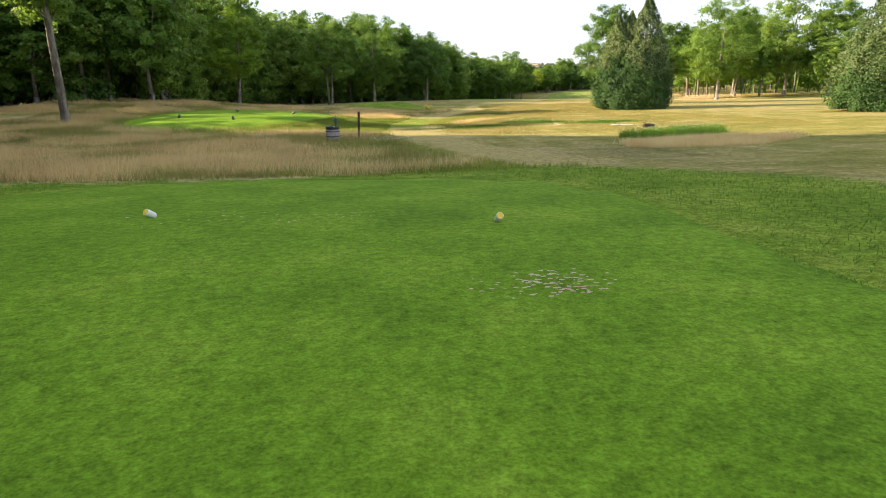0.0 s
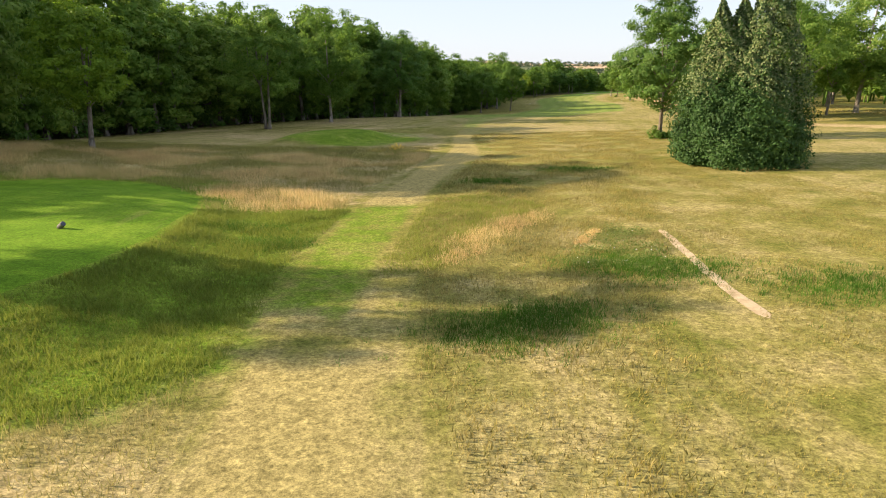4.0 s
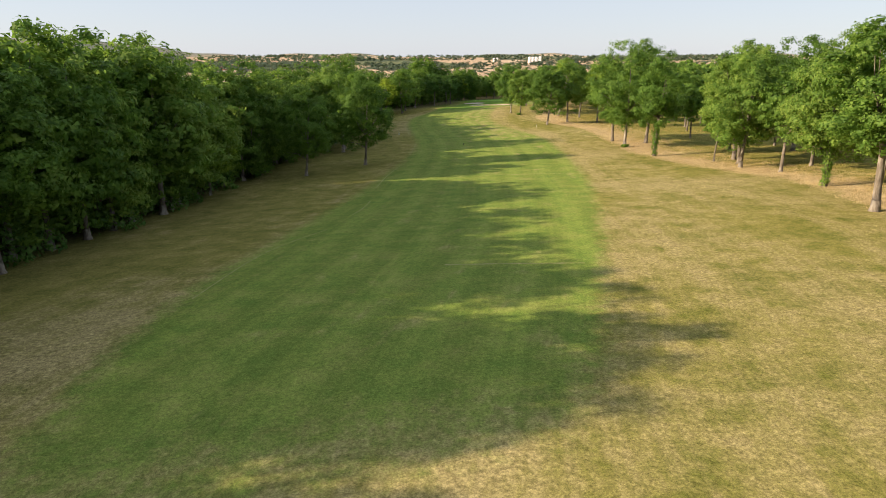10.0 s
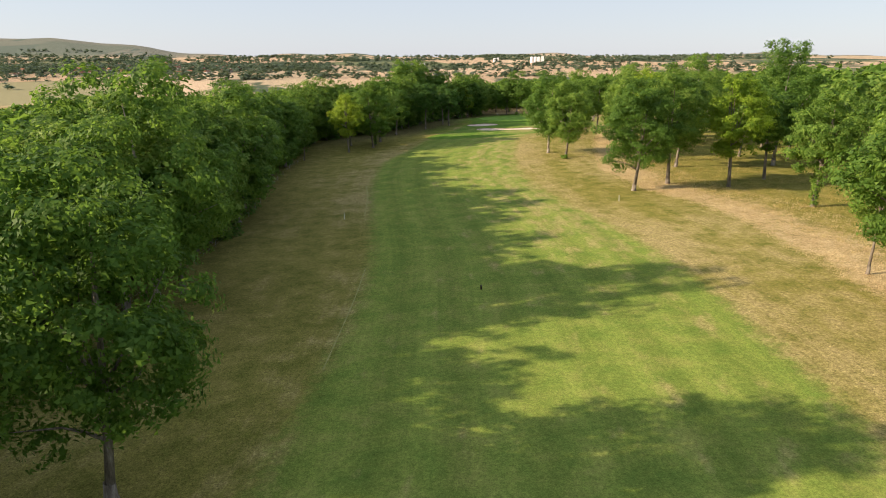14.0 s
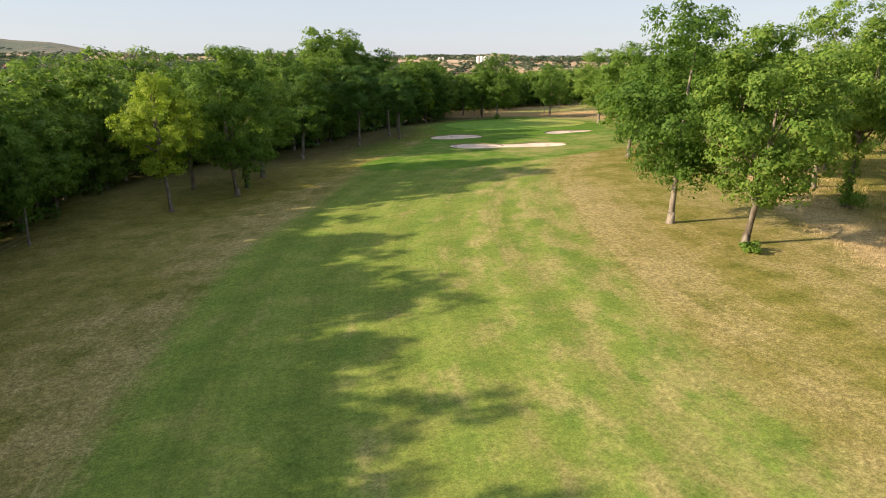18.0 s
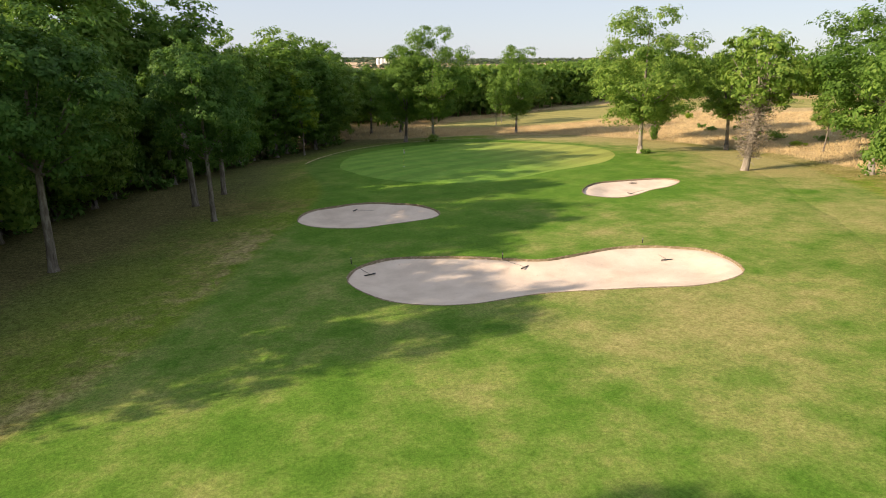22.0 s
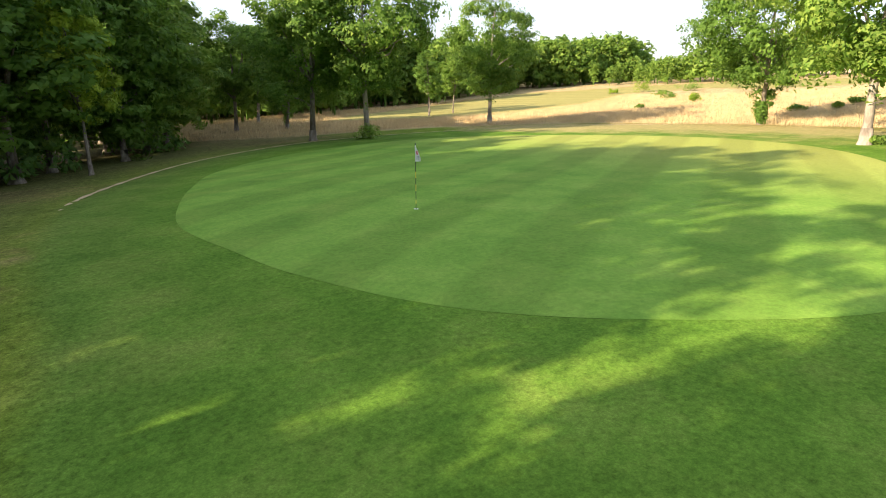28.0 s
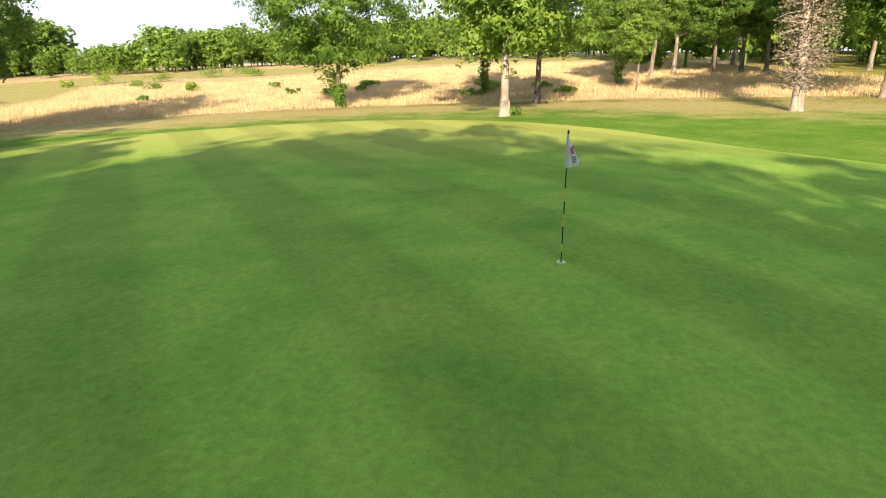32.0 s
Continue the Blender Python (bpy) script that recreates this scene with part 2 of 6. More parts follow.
def leaf_material(name, dark, mid, pale, through_light=0.35, tint=(0.22, 0.38, 0.04), glow=0.4):
    """Leaves: greens that differ leaf by leaf and tree by tree, with some light coming through."""
    m, n, l, b = mat(name, 0.6, 0.16)
    g, o = n.new("ShaderNodeNewGeometry"), n.new("ShaderNodeObjectInfo")
    x = n.new("ShaderNodeMath")
    x.operation = "MULTIPLY_ADD"
    l.new(o.outputs["Random"], x.inputs[0])
    x.inputs[1].default_value = 0.45
    y = n.new("ShaderNodeMath")
    y.operation = "MULTIPLY"
    l.new(g.outputs["Random Per Island"], y.inputs[0])
    y.inputs[1].default_value = 0.55
    l.new(y.outputs[0], x.inputs[2])
    col = ramp(n, l, x.outputs[0], ((0.1, dark), (0.5, mid), (0.9, pale)))
    clump = noise_tex(n, l, position(n, l), 0.35, 2, 0.5)
    col = mix(n, l, 0.8, col, ramp(n, l, clump, ((0.3, (0.32, 0.35, 0.34)), (0.7, (0.68, 0.66, 0.60)))), "OVERLAY")
    l.new(col, b.inputs["Base Color"])
    t = n.new("ShaderNodeBsdfTranslucent")
    l.new(mix(n, l, glow, col, tint), t.inputs[0])
    ms = n.new("ShaderNodeMixShader")
    ms.inputs[0].default_value = through_light
    l.new(b.outputs[0], ms.inputs[1])
    l.new(t.outputs[0], ms.inputs[2])
    l.new(ms.outputs[0], n["Material Output"].inputs[0])
    return m


OAK_LEAF = leaf_material("oak_leaf", (0.056, 0.122, 0.022), (0.126, 0.226, 0.040), (0.255, 0.350, 0.074), 0.47, (0.27, 0.43, 0.05))
YOUNG_LEAF = leaf_material("young_leaf", (0.110, 0.200, 0.020), (0.210, 0.315, 0.032), (0.360, 0.440, 0.050), 0.45, (0.28, 0.42, 0.03))
DARK_LEAF = leaf_material("dark_leaf", (0.032, 0.086, 0.018), (0.070, 0.150, 0.030), (0.135, 0.220, 0.052), 0.36)
CONIFER_LEAF = leaf_material("conifer_leaf", (0.024, 0.062, 0.014), (0.042, 0.092, 0.022), (0.070, 0.125, 0.036), 0.15)
DEAD_TWIG = leaf_material("dead_twigs", (0.10, 0.082, 0.062), (0.17, 0.140, 0.108), (0.27, 0.225, 0.175), 0.15, (0.3, 0.25, 0.18), 0.3)
# distant foliage with aerial haze mixed into its greens
HAZED_LEAF = leaf_material("distant_leaf", (0.088, 0.122, 0.085), (0.120, 0.155, 0.108), (0.16, 0.190, 0.135), 0.2)
DRY_LEAF = leaf_material("dry_scale_leaf", (0.085, 0.120, 0.042), (0.135, 0.175, 0.068), (0.20, 0.235, 0.105), 0.12)
GRASS_DRY = leaf_material("dry_grass_blades", (0.52, 0.36, 0.155), (0.70, 0.53, 0.26), (0.86, 0.71, 0.41), 0.40, (0.66, 0.52, 0.28), 0.4)
GRASS_GOLD = leaf_material("golden_field_blades", (0.38, 0.275, 0.145), (0.51, 0.385, 0.22), (0.64, 0.505, 0.315), 0.25, (0.5, 0.38, 0.22), 0.4)
GRASS_MIXED = leaf_material("mixed_grass_blades", (0.115, 0.150, 0.020), (0.225, 0.225, 0.050), (0.44, 0.34, 0.135), 0.40, (0.66, 0.52, 0.28), 0.4)
GRASS_ROUGH = leaf_material("rough_grass_blades", (0.135, 0.142, 0.020), (0.265, 0.232, 0.055), (0.48, 0.37, 0.15), 0.40, (0.66, 0.52, 0.28), 0.4)
GRASS_LUSH = leaf_material("lush_rough_blades", (0.095, 0.145, 0.020), (0.165, 0.210, 0.036), (0.29, 0.285, 0.085), 0.4, (0.45, 0.48, 0.08), 0.4)
HERB_LEAF = leaf_material("herb_leaf", (0.085, 0.130, 0.026), (0.155, 0.190, 0.050), (0.27, 0.275, 0.11), 0.3)
GRASS_GREEN = leaf_material("green_grass_blades", (0.040, 0.105, 0.010), (0.065, 0.155, 0.015), (0.110, 0.200, 0.028), 0.3)


def grainy(name, stops, scale, rough=0.9, stretch=1.0, depth=0.03, spec=0.2, metal=0.0):
    m, n, l, b = mat(name, rough, spec)
    tc = n.new("ShaderNodeTexCoord")
    mp = n.new("ShaderNodeMapping")
    mp.inputs["Scale"].default_value = (1, 1, stretch)
    l.new(tc.outputs["Object"], mp.inputs[0])
    f = noise_tex(n, l, mp.outputs[0], scale, 6, 0.7)
    col = ramp(n, l, f, stops)
    l.new(col, b.inputs["Base Color"])
    b.inputs["Metallic"].default_value = metal
    bump(n, l, b, f, 0.7, depth)
    return m


BARK = grainy("oak_bark", ((0.3, (0.07, 0.055, 0.040)), (0.5, (0.17, 0.145, 0.115)), (0.72, (0.34, 0.31, 0.26))), 3.0, 0.95, 0.25, 0.06)
BARK_PALE = grainy("pale_lichen_bark", ((0.3, (0.11, 0.09, 0.07)), (0.5, (0.25, 0.22, 0.18)), (0.72, (0.42, 0.38, 0.32))), 3.0, 0.95, 0.3, 0.05)


def sand_material():
    m, n, l, b = mat("bunker_sand", 0.95, 0.1)
    p = position(n, l)
    big, fine = noise_tex(n, l, p, 0.5, 4, 0.6), noise_tex(n, l, p, 30.0, 3, 0.7)
    pits = noise_tex(n, l, p, 3.2, 3, 0.6)
    rake_marks = noise_tex(n, l, position(n, l, 9.0, 0.9, 1.0, 35), 1.0, 3, 0.6, 1.5)
    col = ramp(n, l, big, ((0.3, (0.56, 0.455, 0.36)), (0.5, (0.65, 0.535, 0.43)), (0.7, (0.72, 0.60, 0.49))))
    col = mix(n, l, add(n, l, step01(n, l, pits, 0.66, 0.74), 0.6, "MULTIPLY"), col, (0.40, 0.31, 0.24))
    col = mix(n, l, 0.3, col, ramp(n, l, fine, ((0.3, (0.35, 0.35, 0.35)), (0.7, (0.65, 0.65, 0.65)))), "OVERLAY")
    l.new(col, b.inputs["Base Color"])
    bump(n, l, b, mix(n, l, 0.35, pits, rake_marks), 0.55, 0.05)
    return m


SAND = sand_material()
BARE = grainy("bare_dry_soil", ((0.3, (0.30, 0.22, 0.12)), (0.5, (0.46, 0.36, 0.22)), (0.7, (0.56, 0.46, 0.31))), 2.0)
STRAW_CUT = grainy("cut_straw", ((0.3, (0.24, 0.21, 0.075)), (0.5, (0.36, 0.31, 0.13)), (0.7, (0.50, 0.43, 0.22))), 2.5)
FADED = grainy("faded_turf", ((0.3, (0.17, 0.19, 0.055)), (0.5, (0.25, 0.25, 0.085)), (0.7, (0.36, 0.33, 0.14))), 1.4)
SOIL = grainy("lip_soil", ((0.3, (0.10, 0.08, 0.045)), (0.5, (0.22, 0.17, 0.10)), (0.7, (0.42, 0.34, 0.24))), 6.0)


def plain(name, col, rough=0.6, spec=0.4, vary=0.25, scale=14.0, metal=0.0):
    lo, hi = [tuple(min(1, c * k) for c in col) for k in (1 - vary, 1 + vary)]
    return grainy(name, ((0.3, lo), (0.5, col), (0.7, hi)), scale, rough, 1.0, 0.004, spec, metal)


YELLOW = plain("yellow_paint", (0.75, 0.52, 0.05), 0.5)
WHITE = plain("white_paint", (0.75, 0.75, 0.72), 0.5, 0.4, 0.1)
BLACK = plain("black_paint", (0.02, 0.022, 0.025), 0.45)
STAVE = plain("weathered_stave", (0.33, 0.30, 0.28), 0.85, 0.2, 0.5, 9.0)
HOOP = plain("dark_hoop", (0.05, 0.06, 0.09), 0.5)
DARK_WOOD = plain("dark_stained_wood", (0.05, 0.032, 0.025), 0.75, 0.3, 0.4)
BLUE_GREEN = plain("blue_green_metal", (0.03, 0.09, 0.10), 0.45, 0.5, 0.3)
LOG_GREY = plain("grey_log", (0.16, 0.15, 0.14), 0.8, 0.2, 0.5)
FLAG_CLOTH = leaf_material("white_flag_cloth", (0.80, 0.80, 0.81), (0.82, 0.82, 0.83), (0.85, 0.85, 0.85), 0.5, (0.85, 0.85, 0.85), 0.5)
RED_INK = plain("red_print", (0.62, 0.20, 0.22), 0.8, 0.2, 0.1)
GREY_INK = plain("grey_print", (0.16, 0.18, 0.24), 0.8, 0.2, 0.1)
RENDER_WALL = plain("rendered_wall", (0.50, 0.47, 0.42), 0.9, 0.2, 0.2, 0.2)
TILE_ROOF = plain("clay_tile_roof", (0.26, 0.13, 0.085), 0.9, 0.2, 0.4, 0.6)
SILO_WHITE = plain("white_silo", (0.82, 0.82, 0.80), 0.5, 0.3, 0.05, 0.2)

# ---- shape of the ground ----
PROFILE_Y = np.array([-400, 0, 14, 24, 37, 55, 80, 130, 170, 210, 250, 285, 310, 350, 390, 430, 470, 500, 525, 545, 560, 585, 640, 760, 1000.0])
PROFILE_Z = np.array([0, 0, -.1, -.7, -1.25, -1.4, -1.5, -1.8, -1.9, -2.0, -3.0, -4.6, -4.9, -4.7, -4.4, -3.3, -2.4, -1.7, -1.5, -1.4, -1.6, -2.6, -2.9, -2.5, -2.0])
MOUNDS = ((112, 330, .8, 28), (118, 390, .8, 28), (122, 432, 1.0, 22), (142, 470, .9, 20), (143, 545, .75, 16),
          (180, 535, -.9, 20), (200, 557, -1.0, 25), (-7, 45, .5, 8), (-56, 108, 2.7, 22),
          (-6, 42, -0.33, 14), (34, 131, 0.23, 22), (73, 166, -0.36, 22), (-27, 168, 0.53, 22), (-10, 205, 0.50, 22), (15, 212, 0.64, 22), (41, 313, 0.45, 22), (75, 284, -0.23, 22), (124, 432, -0.31, 14), (80, 473, 0.06, 16), (125, 508, -0.07, 14), (143, 496, -0.38, 14), (120, 533, -0.40, 12), (182, 542, 0.64, 14), (188, 583, 0.61, 18), (166, 585, 0.36, 14), (165, 520, 0.09, 12), (110, 320, -0.03, 20), (120, 386, -0.17, 20), (240, 600, -0.69, 40), (180, 522, 0.01, 12))

PLATEAUS = ((-22.5, 75.0, 0.95, 11.5, 14.5, 12), (-12.5, 146.5, 1.05, 6.2, 11.0, -22))  # x, y, height, half sizes, turn


def smooth(x, lo, hi):
    t = np.clip((x - lo) / (hi - lo), 0, 1)
    return t * t * (3 - 2 * t)


# one smooth profile from the corner heights
_fine_y = np.arange(-420, 1021, 1.0)
_kernel = np.hanning(25)
_fine_z = np.convolve(np.pad(np.interp(_fine_y, PROFILE_Y, PROFILE_Z), 12, mode="edge"), _kernel / _kernel.sum(), "valid")
HILL_R = np.array([0, 600, 900, 1250, 1600, 1900, 2500, 3200, 4200, 6000.0])
HILL_Z = np.array([-38, -38, -40, -40, -32, -21, -5, 8, 18, 18.0])


def far_weight(x, y):
    dx = np.maximum(0, np.maximum(-135 - x, x - 460))
    dy = np.maximum(0, np.maximum(y - 800, -250 - y))
    return smooth(np.hypot(dx, dy), 0, 480)


def ground_z(x, y):
    x, y = np.asarray(x, float), np.asarray(y, float)
    xx = np.clip(x, -150, 320)
    z = np.interp(y, _fine_y, _fine_z) - .0349 * np.clip(y, -400, 900) + np.where(xx > 0, .0288 * xx, .010 * xx) + .018 * np.clip(x - 235, 0, 150)
    for cx, cy, h, r in MOUNDS:
        z = z + h * np.exp(-((x - cx) ** 2 + (y - cy) ** 2) / (2 * r * r))
    for cx, cy, h, rx, ry, turn in PLATEAUS:
        c, q = math.cos(radians(turn)), math.sin(radians(turn))
        u, v = ((x - cx) * c + (y - cy) * q) / rx, ((y - cy) * c - (x - cx) * q) / ry
        z = z + h * np.exp(-0.7 * (u * u + v * v) ** 3)
    w = far_weight(x, y)
    r = np.hypot(x - 44, y - 255)
    az = np.degrees(np.arctan2(x - 44, y - 255))
    hill = np.interp(r, HILL_R, HILL_Z) + smooth(r, 3000, 4300) * (105 * smooth(-az, -2, 24) + 12 * np.sin(az * 0.35) + 6 * np.sin(az * 1.1))
    return z * (1 - w) + hill * w


def gz(x, y):
    return float(ground_z(x, y))


def curve_round(pts, spacing, closed=True):
    """A smooth line through the corners, with points about spacing apart."""
    p = np.array(pts, float)
    n = len(p)
    out = []
    for i in range(n if closed else n - 1):
        q = [p[(i + k) % n] if closed else p[min(max(i + k, 0), n - 1)] for k in (-1, 0, 1, 2)]
        steps = max(2, int(np.linalg.norm(q[2] - q[1]) / spacing))
        for s in range(steps):
            t = s / steps
            out.append(0.5 * (2 * q[1] + (q[2] - q[0]) * t + (2 * q[0] - 5 * q[1] + 4 * q[2] - q[3]) * t * t + (3 * q[1] - q[0] - 3 * q[2] + q[3]) * t ** 3))
    if not closed:
        out.append(p[-1])
    return np.array(out)


def inside(x, y, poly):
    """Whether points lie in the polygon, and how far they are from its line (far ones: from its box)."""
    x, y = np.asarray(x, float), np.asarray(y, float)
    lo, hi = np.min(poly, 0), np.max(poly, 0)
    off = np.hypot(np.maximum(0, np.maximum(lo[0] - x, x - hi[0])), np.maximum(0, np.maximum(lo[1] - y, y - hi[1])))
    sel = off < 45
    px, py = x[sel], y[sel]
    within = np.zeros(px.shape, bool)
    near = np.full(px.shape, 1e12)
    for (ax, ay), (bx, by) in zip(poly, np.roll(poly, -1, 0)):
        ex, ey = bx - ax, by - ay
        ux, uy = px - ax, py - ay
        within ^= ((uy < 0) != (py < by)) & (ux * (ey if ey else 1e-9) < ex * uy if ey > 0 else ux * (ey if ey else 1e-9) > ex * uy)
        t = np.clip((ux * ex + uy * ey) / (ex * ex + ey * ey + 1e-9), 0, 1)
        ux -= t * ex
        uy -= t * ey
        near = np.minimum(near, ux * ux + uy * uy)
    out_w, out_d = np.zeros(x.shape, bool), off.copy()
    out_w[sel], out_d[sel] = within, np.sqrt(near)
    return out_w, out_d


TEE_LINE = curve_round([(-16, -22), (-15, 8), (-11.5, 17.5), (-7, 21.3), (-1, 21.3), (2.8, 19.0), (4.6, 15), (5.2, 9), (5.6, 3), (5.6, -22)], 0.6)
TEE_LEFT_LINE = curve_round([(-30, 62), (-20, 60), (-14, 66), (-12, 76), (-15, 90), (-24, 96), (-33, 92), (-36, 76)], 0.8)
TEE_FRONT_LINE = curve_round([(-20, 140), (-13, 133.5), (-6, 132.5), (-0.5, 138.5), (2.5, 147), (-1, 156.5), (-9, 158), (-18, 152)], 0.8)
FAIRWAY_LINE = curve_round([(6, 190), (10, 208), (15, 228), (22, 246), (37, 285), (50, 318), (60, 350), (66, 385), (70, 412), (78, 442), (90, 465), (101, 488), (106, 494), (118, 497), (132, 490),
                            (137, 483), (125, 469), (116, 448), (108, 428), (101, 398), (97, 350), (90, 319), (78, 282), (66, 255), (54, 230), (44, 212), (34, 194)], 1.6)
SURROUND_LINE = curve_round([(100, 487), (113, 506), (121, 520), (127.5, 530), (131, 537), (132.8, 544), (134, 552), (138.7, 566), (148.5, 580), (159.5, 585.5), (170, 584.5), (181, 580.5), (190, 577), (195.5, 571), (197.5, 562), (196, 548), (193, 533), (186, 519), (172, 503), (157, 490), (140, 482), (120, 478)], 0.8)
GREEN_LINE = curve_round([(138.1, 546), (138.3, 551), (140, 556), (143, 562.5), (147.4, 570), (155, 576), (164, 577), (173, 574), (180, 566), (183, 556), (180, 546), (172, 538.5), (160, 534.5), (150, 531), (145.5, 532), (142, 534.8), (139.5, 538.2), (138.3, 542.5)], 0.6)
PATH_LINE = curve_round([(8.2, 27), (6.6, 34), (4.6, 39), (2.0, 45.5), (0.2, 52), (-0.5, 60), (-0.8, 72), (0.2, 82), (2.0, 94), (5, 108), (7.4, 114), (8.3, 121), (8.8, 131), (9.2, 143), (11.2, 155), (13.5, 168), (10.5, 168), (8.2, 155.5), (6.2, 143), (5.8, 131), (4.4, 121), (3.0, 114), (1.8, 109), (-1.5, 94), (-4, 82), (-5, 72), (-4.4, 60), (-3.6, 53.4), (-1.8, 47.7), (1.2, 36.5), (2.6, 30.5), (3.9, 26)], 0.8)
BUNKERS = [curve_round([(123.5, 508.3), (124.8, 510.6), (126.9, 511.6), (129, 511), (132.2, 508.9), (134.9, 506.3), (136.2, 505.4), (138.2, 505.2), (142.2, 504.9), (145, 503), (146.3, 500.5), (144.4, 496.7), (140.5, 496.2), (136.7, 498), (132, 500.1), (127.7, 500.9), (125, 502.7), (123.8, 505)], 0.4),
           curve_round([(125.6, 526.5), (127, 529.4), (129.1, 530.2), (132.9, 529.6), (135.4, 527.3), (136.9, 525), (137, 521.9), (135.5, 520.2), (131.6, 520.5), (129, 521), (126.4, 523.4)], 0.4),
           curve_round([(152.5, 520.2), (154.6, 523), (157.9, 524.9), (161.8, 524.8), (166.2, 523.7), (166.6, 521.3), (163, 519.2), (159.5, 518.6), (156.2, 517.5), (153.8, 517.6)], 0.4)]

APRON_LINE = curve_round([(117, 498), (119, 526), (130, 552), (142, 570), (158, 583), (178, 578), (189, 564), (190, 545), (180, 522), (168, 508), (152, 492), (138, 488)], 0.8)
LUSH_LINE = curve_round([(-22, -30), (-20, 12), (-15, 22), (-6, 26.5), (0, 27), (5, 25.5), (9, 20), (12, 10), (13, -30)], 1.0)
MOWN_STRIP = np.array([(8, 150), (12, 150), (15, 175), (24, 208), (16, 214), (9, 178)], float)
GREEN_PATH = np.array([(-5.2, 66), (-1.5, 64), (-0.8, 72), (0.4, 82), (1.2, 87), (-2.4, 88), (-4, 82), (-5, 74)], float)
OTHER_HOLE = np.array([(186, 622), (197, 608), (215, 604.5), (240, 608), (268, 616), (284, 606), (278, 585), (276, 560), (280, 530), (272, 500), (262, 470), (282, 465), (296, 500), (304, 560), (306, 600), (296, 628), (268, 650), (235, 646), (203, 634)], float)
LUSH_SIDE = curve_round([(-20, 62), (-12, 58), (-5.6, 60), (-5.3, 72), (-4.2, 80), (-3.3, 84.5), (-8, 83.6), (-14, 82.6), (-19, 78)], 1.0)
# middle of the hole, from tee to green
MID_Y = np.array([-50, 60, 100, 150, 200, 229, 260, 288, 312, 356, 386, 418, 438, 463, 490, 530, 600.0])
MID_X = np.array([2, -2, 2, 9, 24, 38, 50, 59, 68, 79, 83, 88, 93, 103, 122, 140, 175.0])
LUSH_LEFT_LINE = curve_round([(-30, 58), (-16, 54), (-6, 60), (-4.5, 74), (-4, 84), (-9, 92), (-16, 97), (-26, 100), (-36, 95), (-39, 74)], 1.0)
# edge of the wood along the hole, seen from its start to behind the green
WOOD_EDGE = np.array([(-36, -70), (-36, 10), (-42, 40), (-54, 58), (-70, 70), (-72, 90), (-53.5, 101), (-50, 112), (-51.5, 128), (-54.5, 143), (-52.5, 156), (-46.5, 170), (-40, 189), (-25, 207), (-9, 232), (1, 258), (15, 303), (32, 352), (45, 385), (48, 425), (54, 450),
                      (62, 490), (78, 508), (95, 522), (108, 542), (124, 562), (138, 582), (155, 598), (160, 625)], float)
WOOD_AREA = np.vstack([WOOD_EDGE, [(120, 760), (-60, 700), (-150, 400), (-190, 100), (-150, -70)]])
RIGHT_AREA = np.array([(78, 150), (88, 205), (98, 255), (107, 290), (112, 330), (124, 372), (136, 398), (140, 440), (158, 478), (186, 505), (203, 520), (230, 505), (300, 480), (420, 380), (420, 100), (200, 60), (120, 100)], float)
RIGHT_ROUGH = np.array([(60, 165), (76, 198), (84, 217), (99, 254), (101, 305), (103, 313), (117, 361), (117, 391), (120, 407), (135, 440), (160, 482), (188, 514), (195, 528), (199, 546), (200, 562), (196, 578), (182, 588), (166, 594), (158, 604), (160, 640),
                        (330, 720), (420, 640), (420, 100), (200, 40), (90, 110)], float)
LEFT_ROUGH = np.array([(-70, 22), (-12, 21), (-2, 23), (2, 27), (-2, 40), (-5, 58), (-6, 72), (-3, 96), (2, 116), (4, 150), (-2, 165), (6, 200), (-4, 228), (-20, 212), (-50, 195), (-70, 160), (-80, 100)], float)


def mesh_from(name, verts, faces):
    """A mesh from arrays of points and of equal-sized faces."""
    me = bpy.data.meshes.new(name)
    v, f = np.asarray(verts, np.float32), np.asarray(faces, np.int32)
    k = f.shape[1]
    me.vertices.add(len(v))
    me.vertices.foreach_set("co", v.ravel())
    me.loops.add(f.size)
    me.loops.foreach_set("vertex_index", f.ravel())
    me.polygons.add(len(f))
    me.polygons.foreach_set("loop_start", np.arange(0, f.size, k, dtype=np.int32))
    me.update(calc_edges=True)
    me.validate()
    return me


def put(name, me, material, parent=None, smooth_faces=True):
    if material is not None and not me.materials:
        me.materials.append(material)
    if smooth_faces and len(me.polygons):
        me.polygons.foreach_set("use_smooth", np.ones(len(me.polygons), bool))
    ob = new(name, me)
    ob.parent = parent
    return ob


def part(name, bm, material, parent, label=""):
    me = bpy.data.meshes.new(name)
    bm.to_mesh(me)
    bm.free()
    ob = put(name, me, material, parent, False)
    return tagged(ob, label=label)


# ---- ground sheet ----
def axis(parts, lo, hi):
    a = np.concatenate([np.arange(p, q, s) for p, q, s in parts])
    out, step, v = [], 3.0, a[-1]
    while v < hi:
        step *= 1.13
        v += min(step, 140)
        out.append(v)
    back, step, v = [], 3.0, a[0]
    while v > lo:
        step *= 1.13
        v -= min(step, 140)
        back.append(v)
    return np.concatenate([back[::-1], a, out])


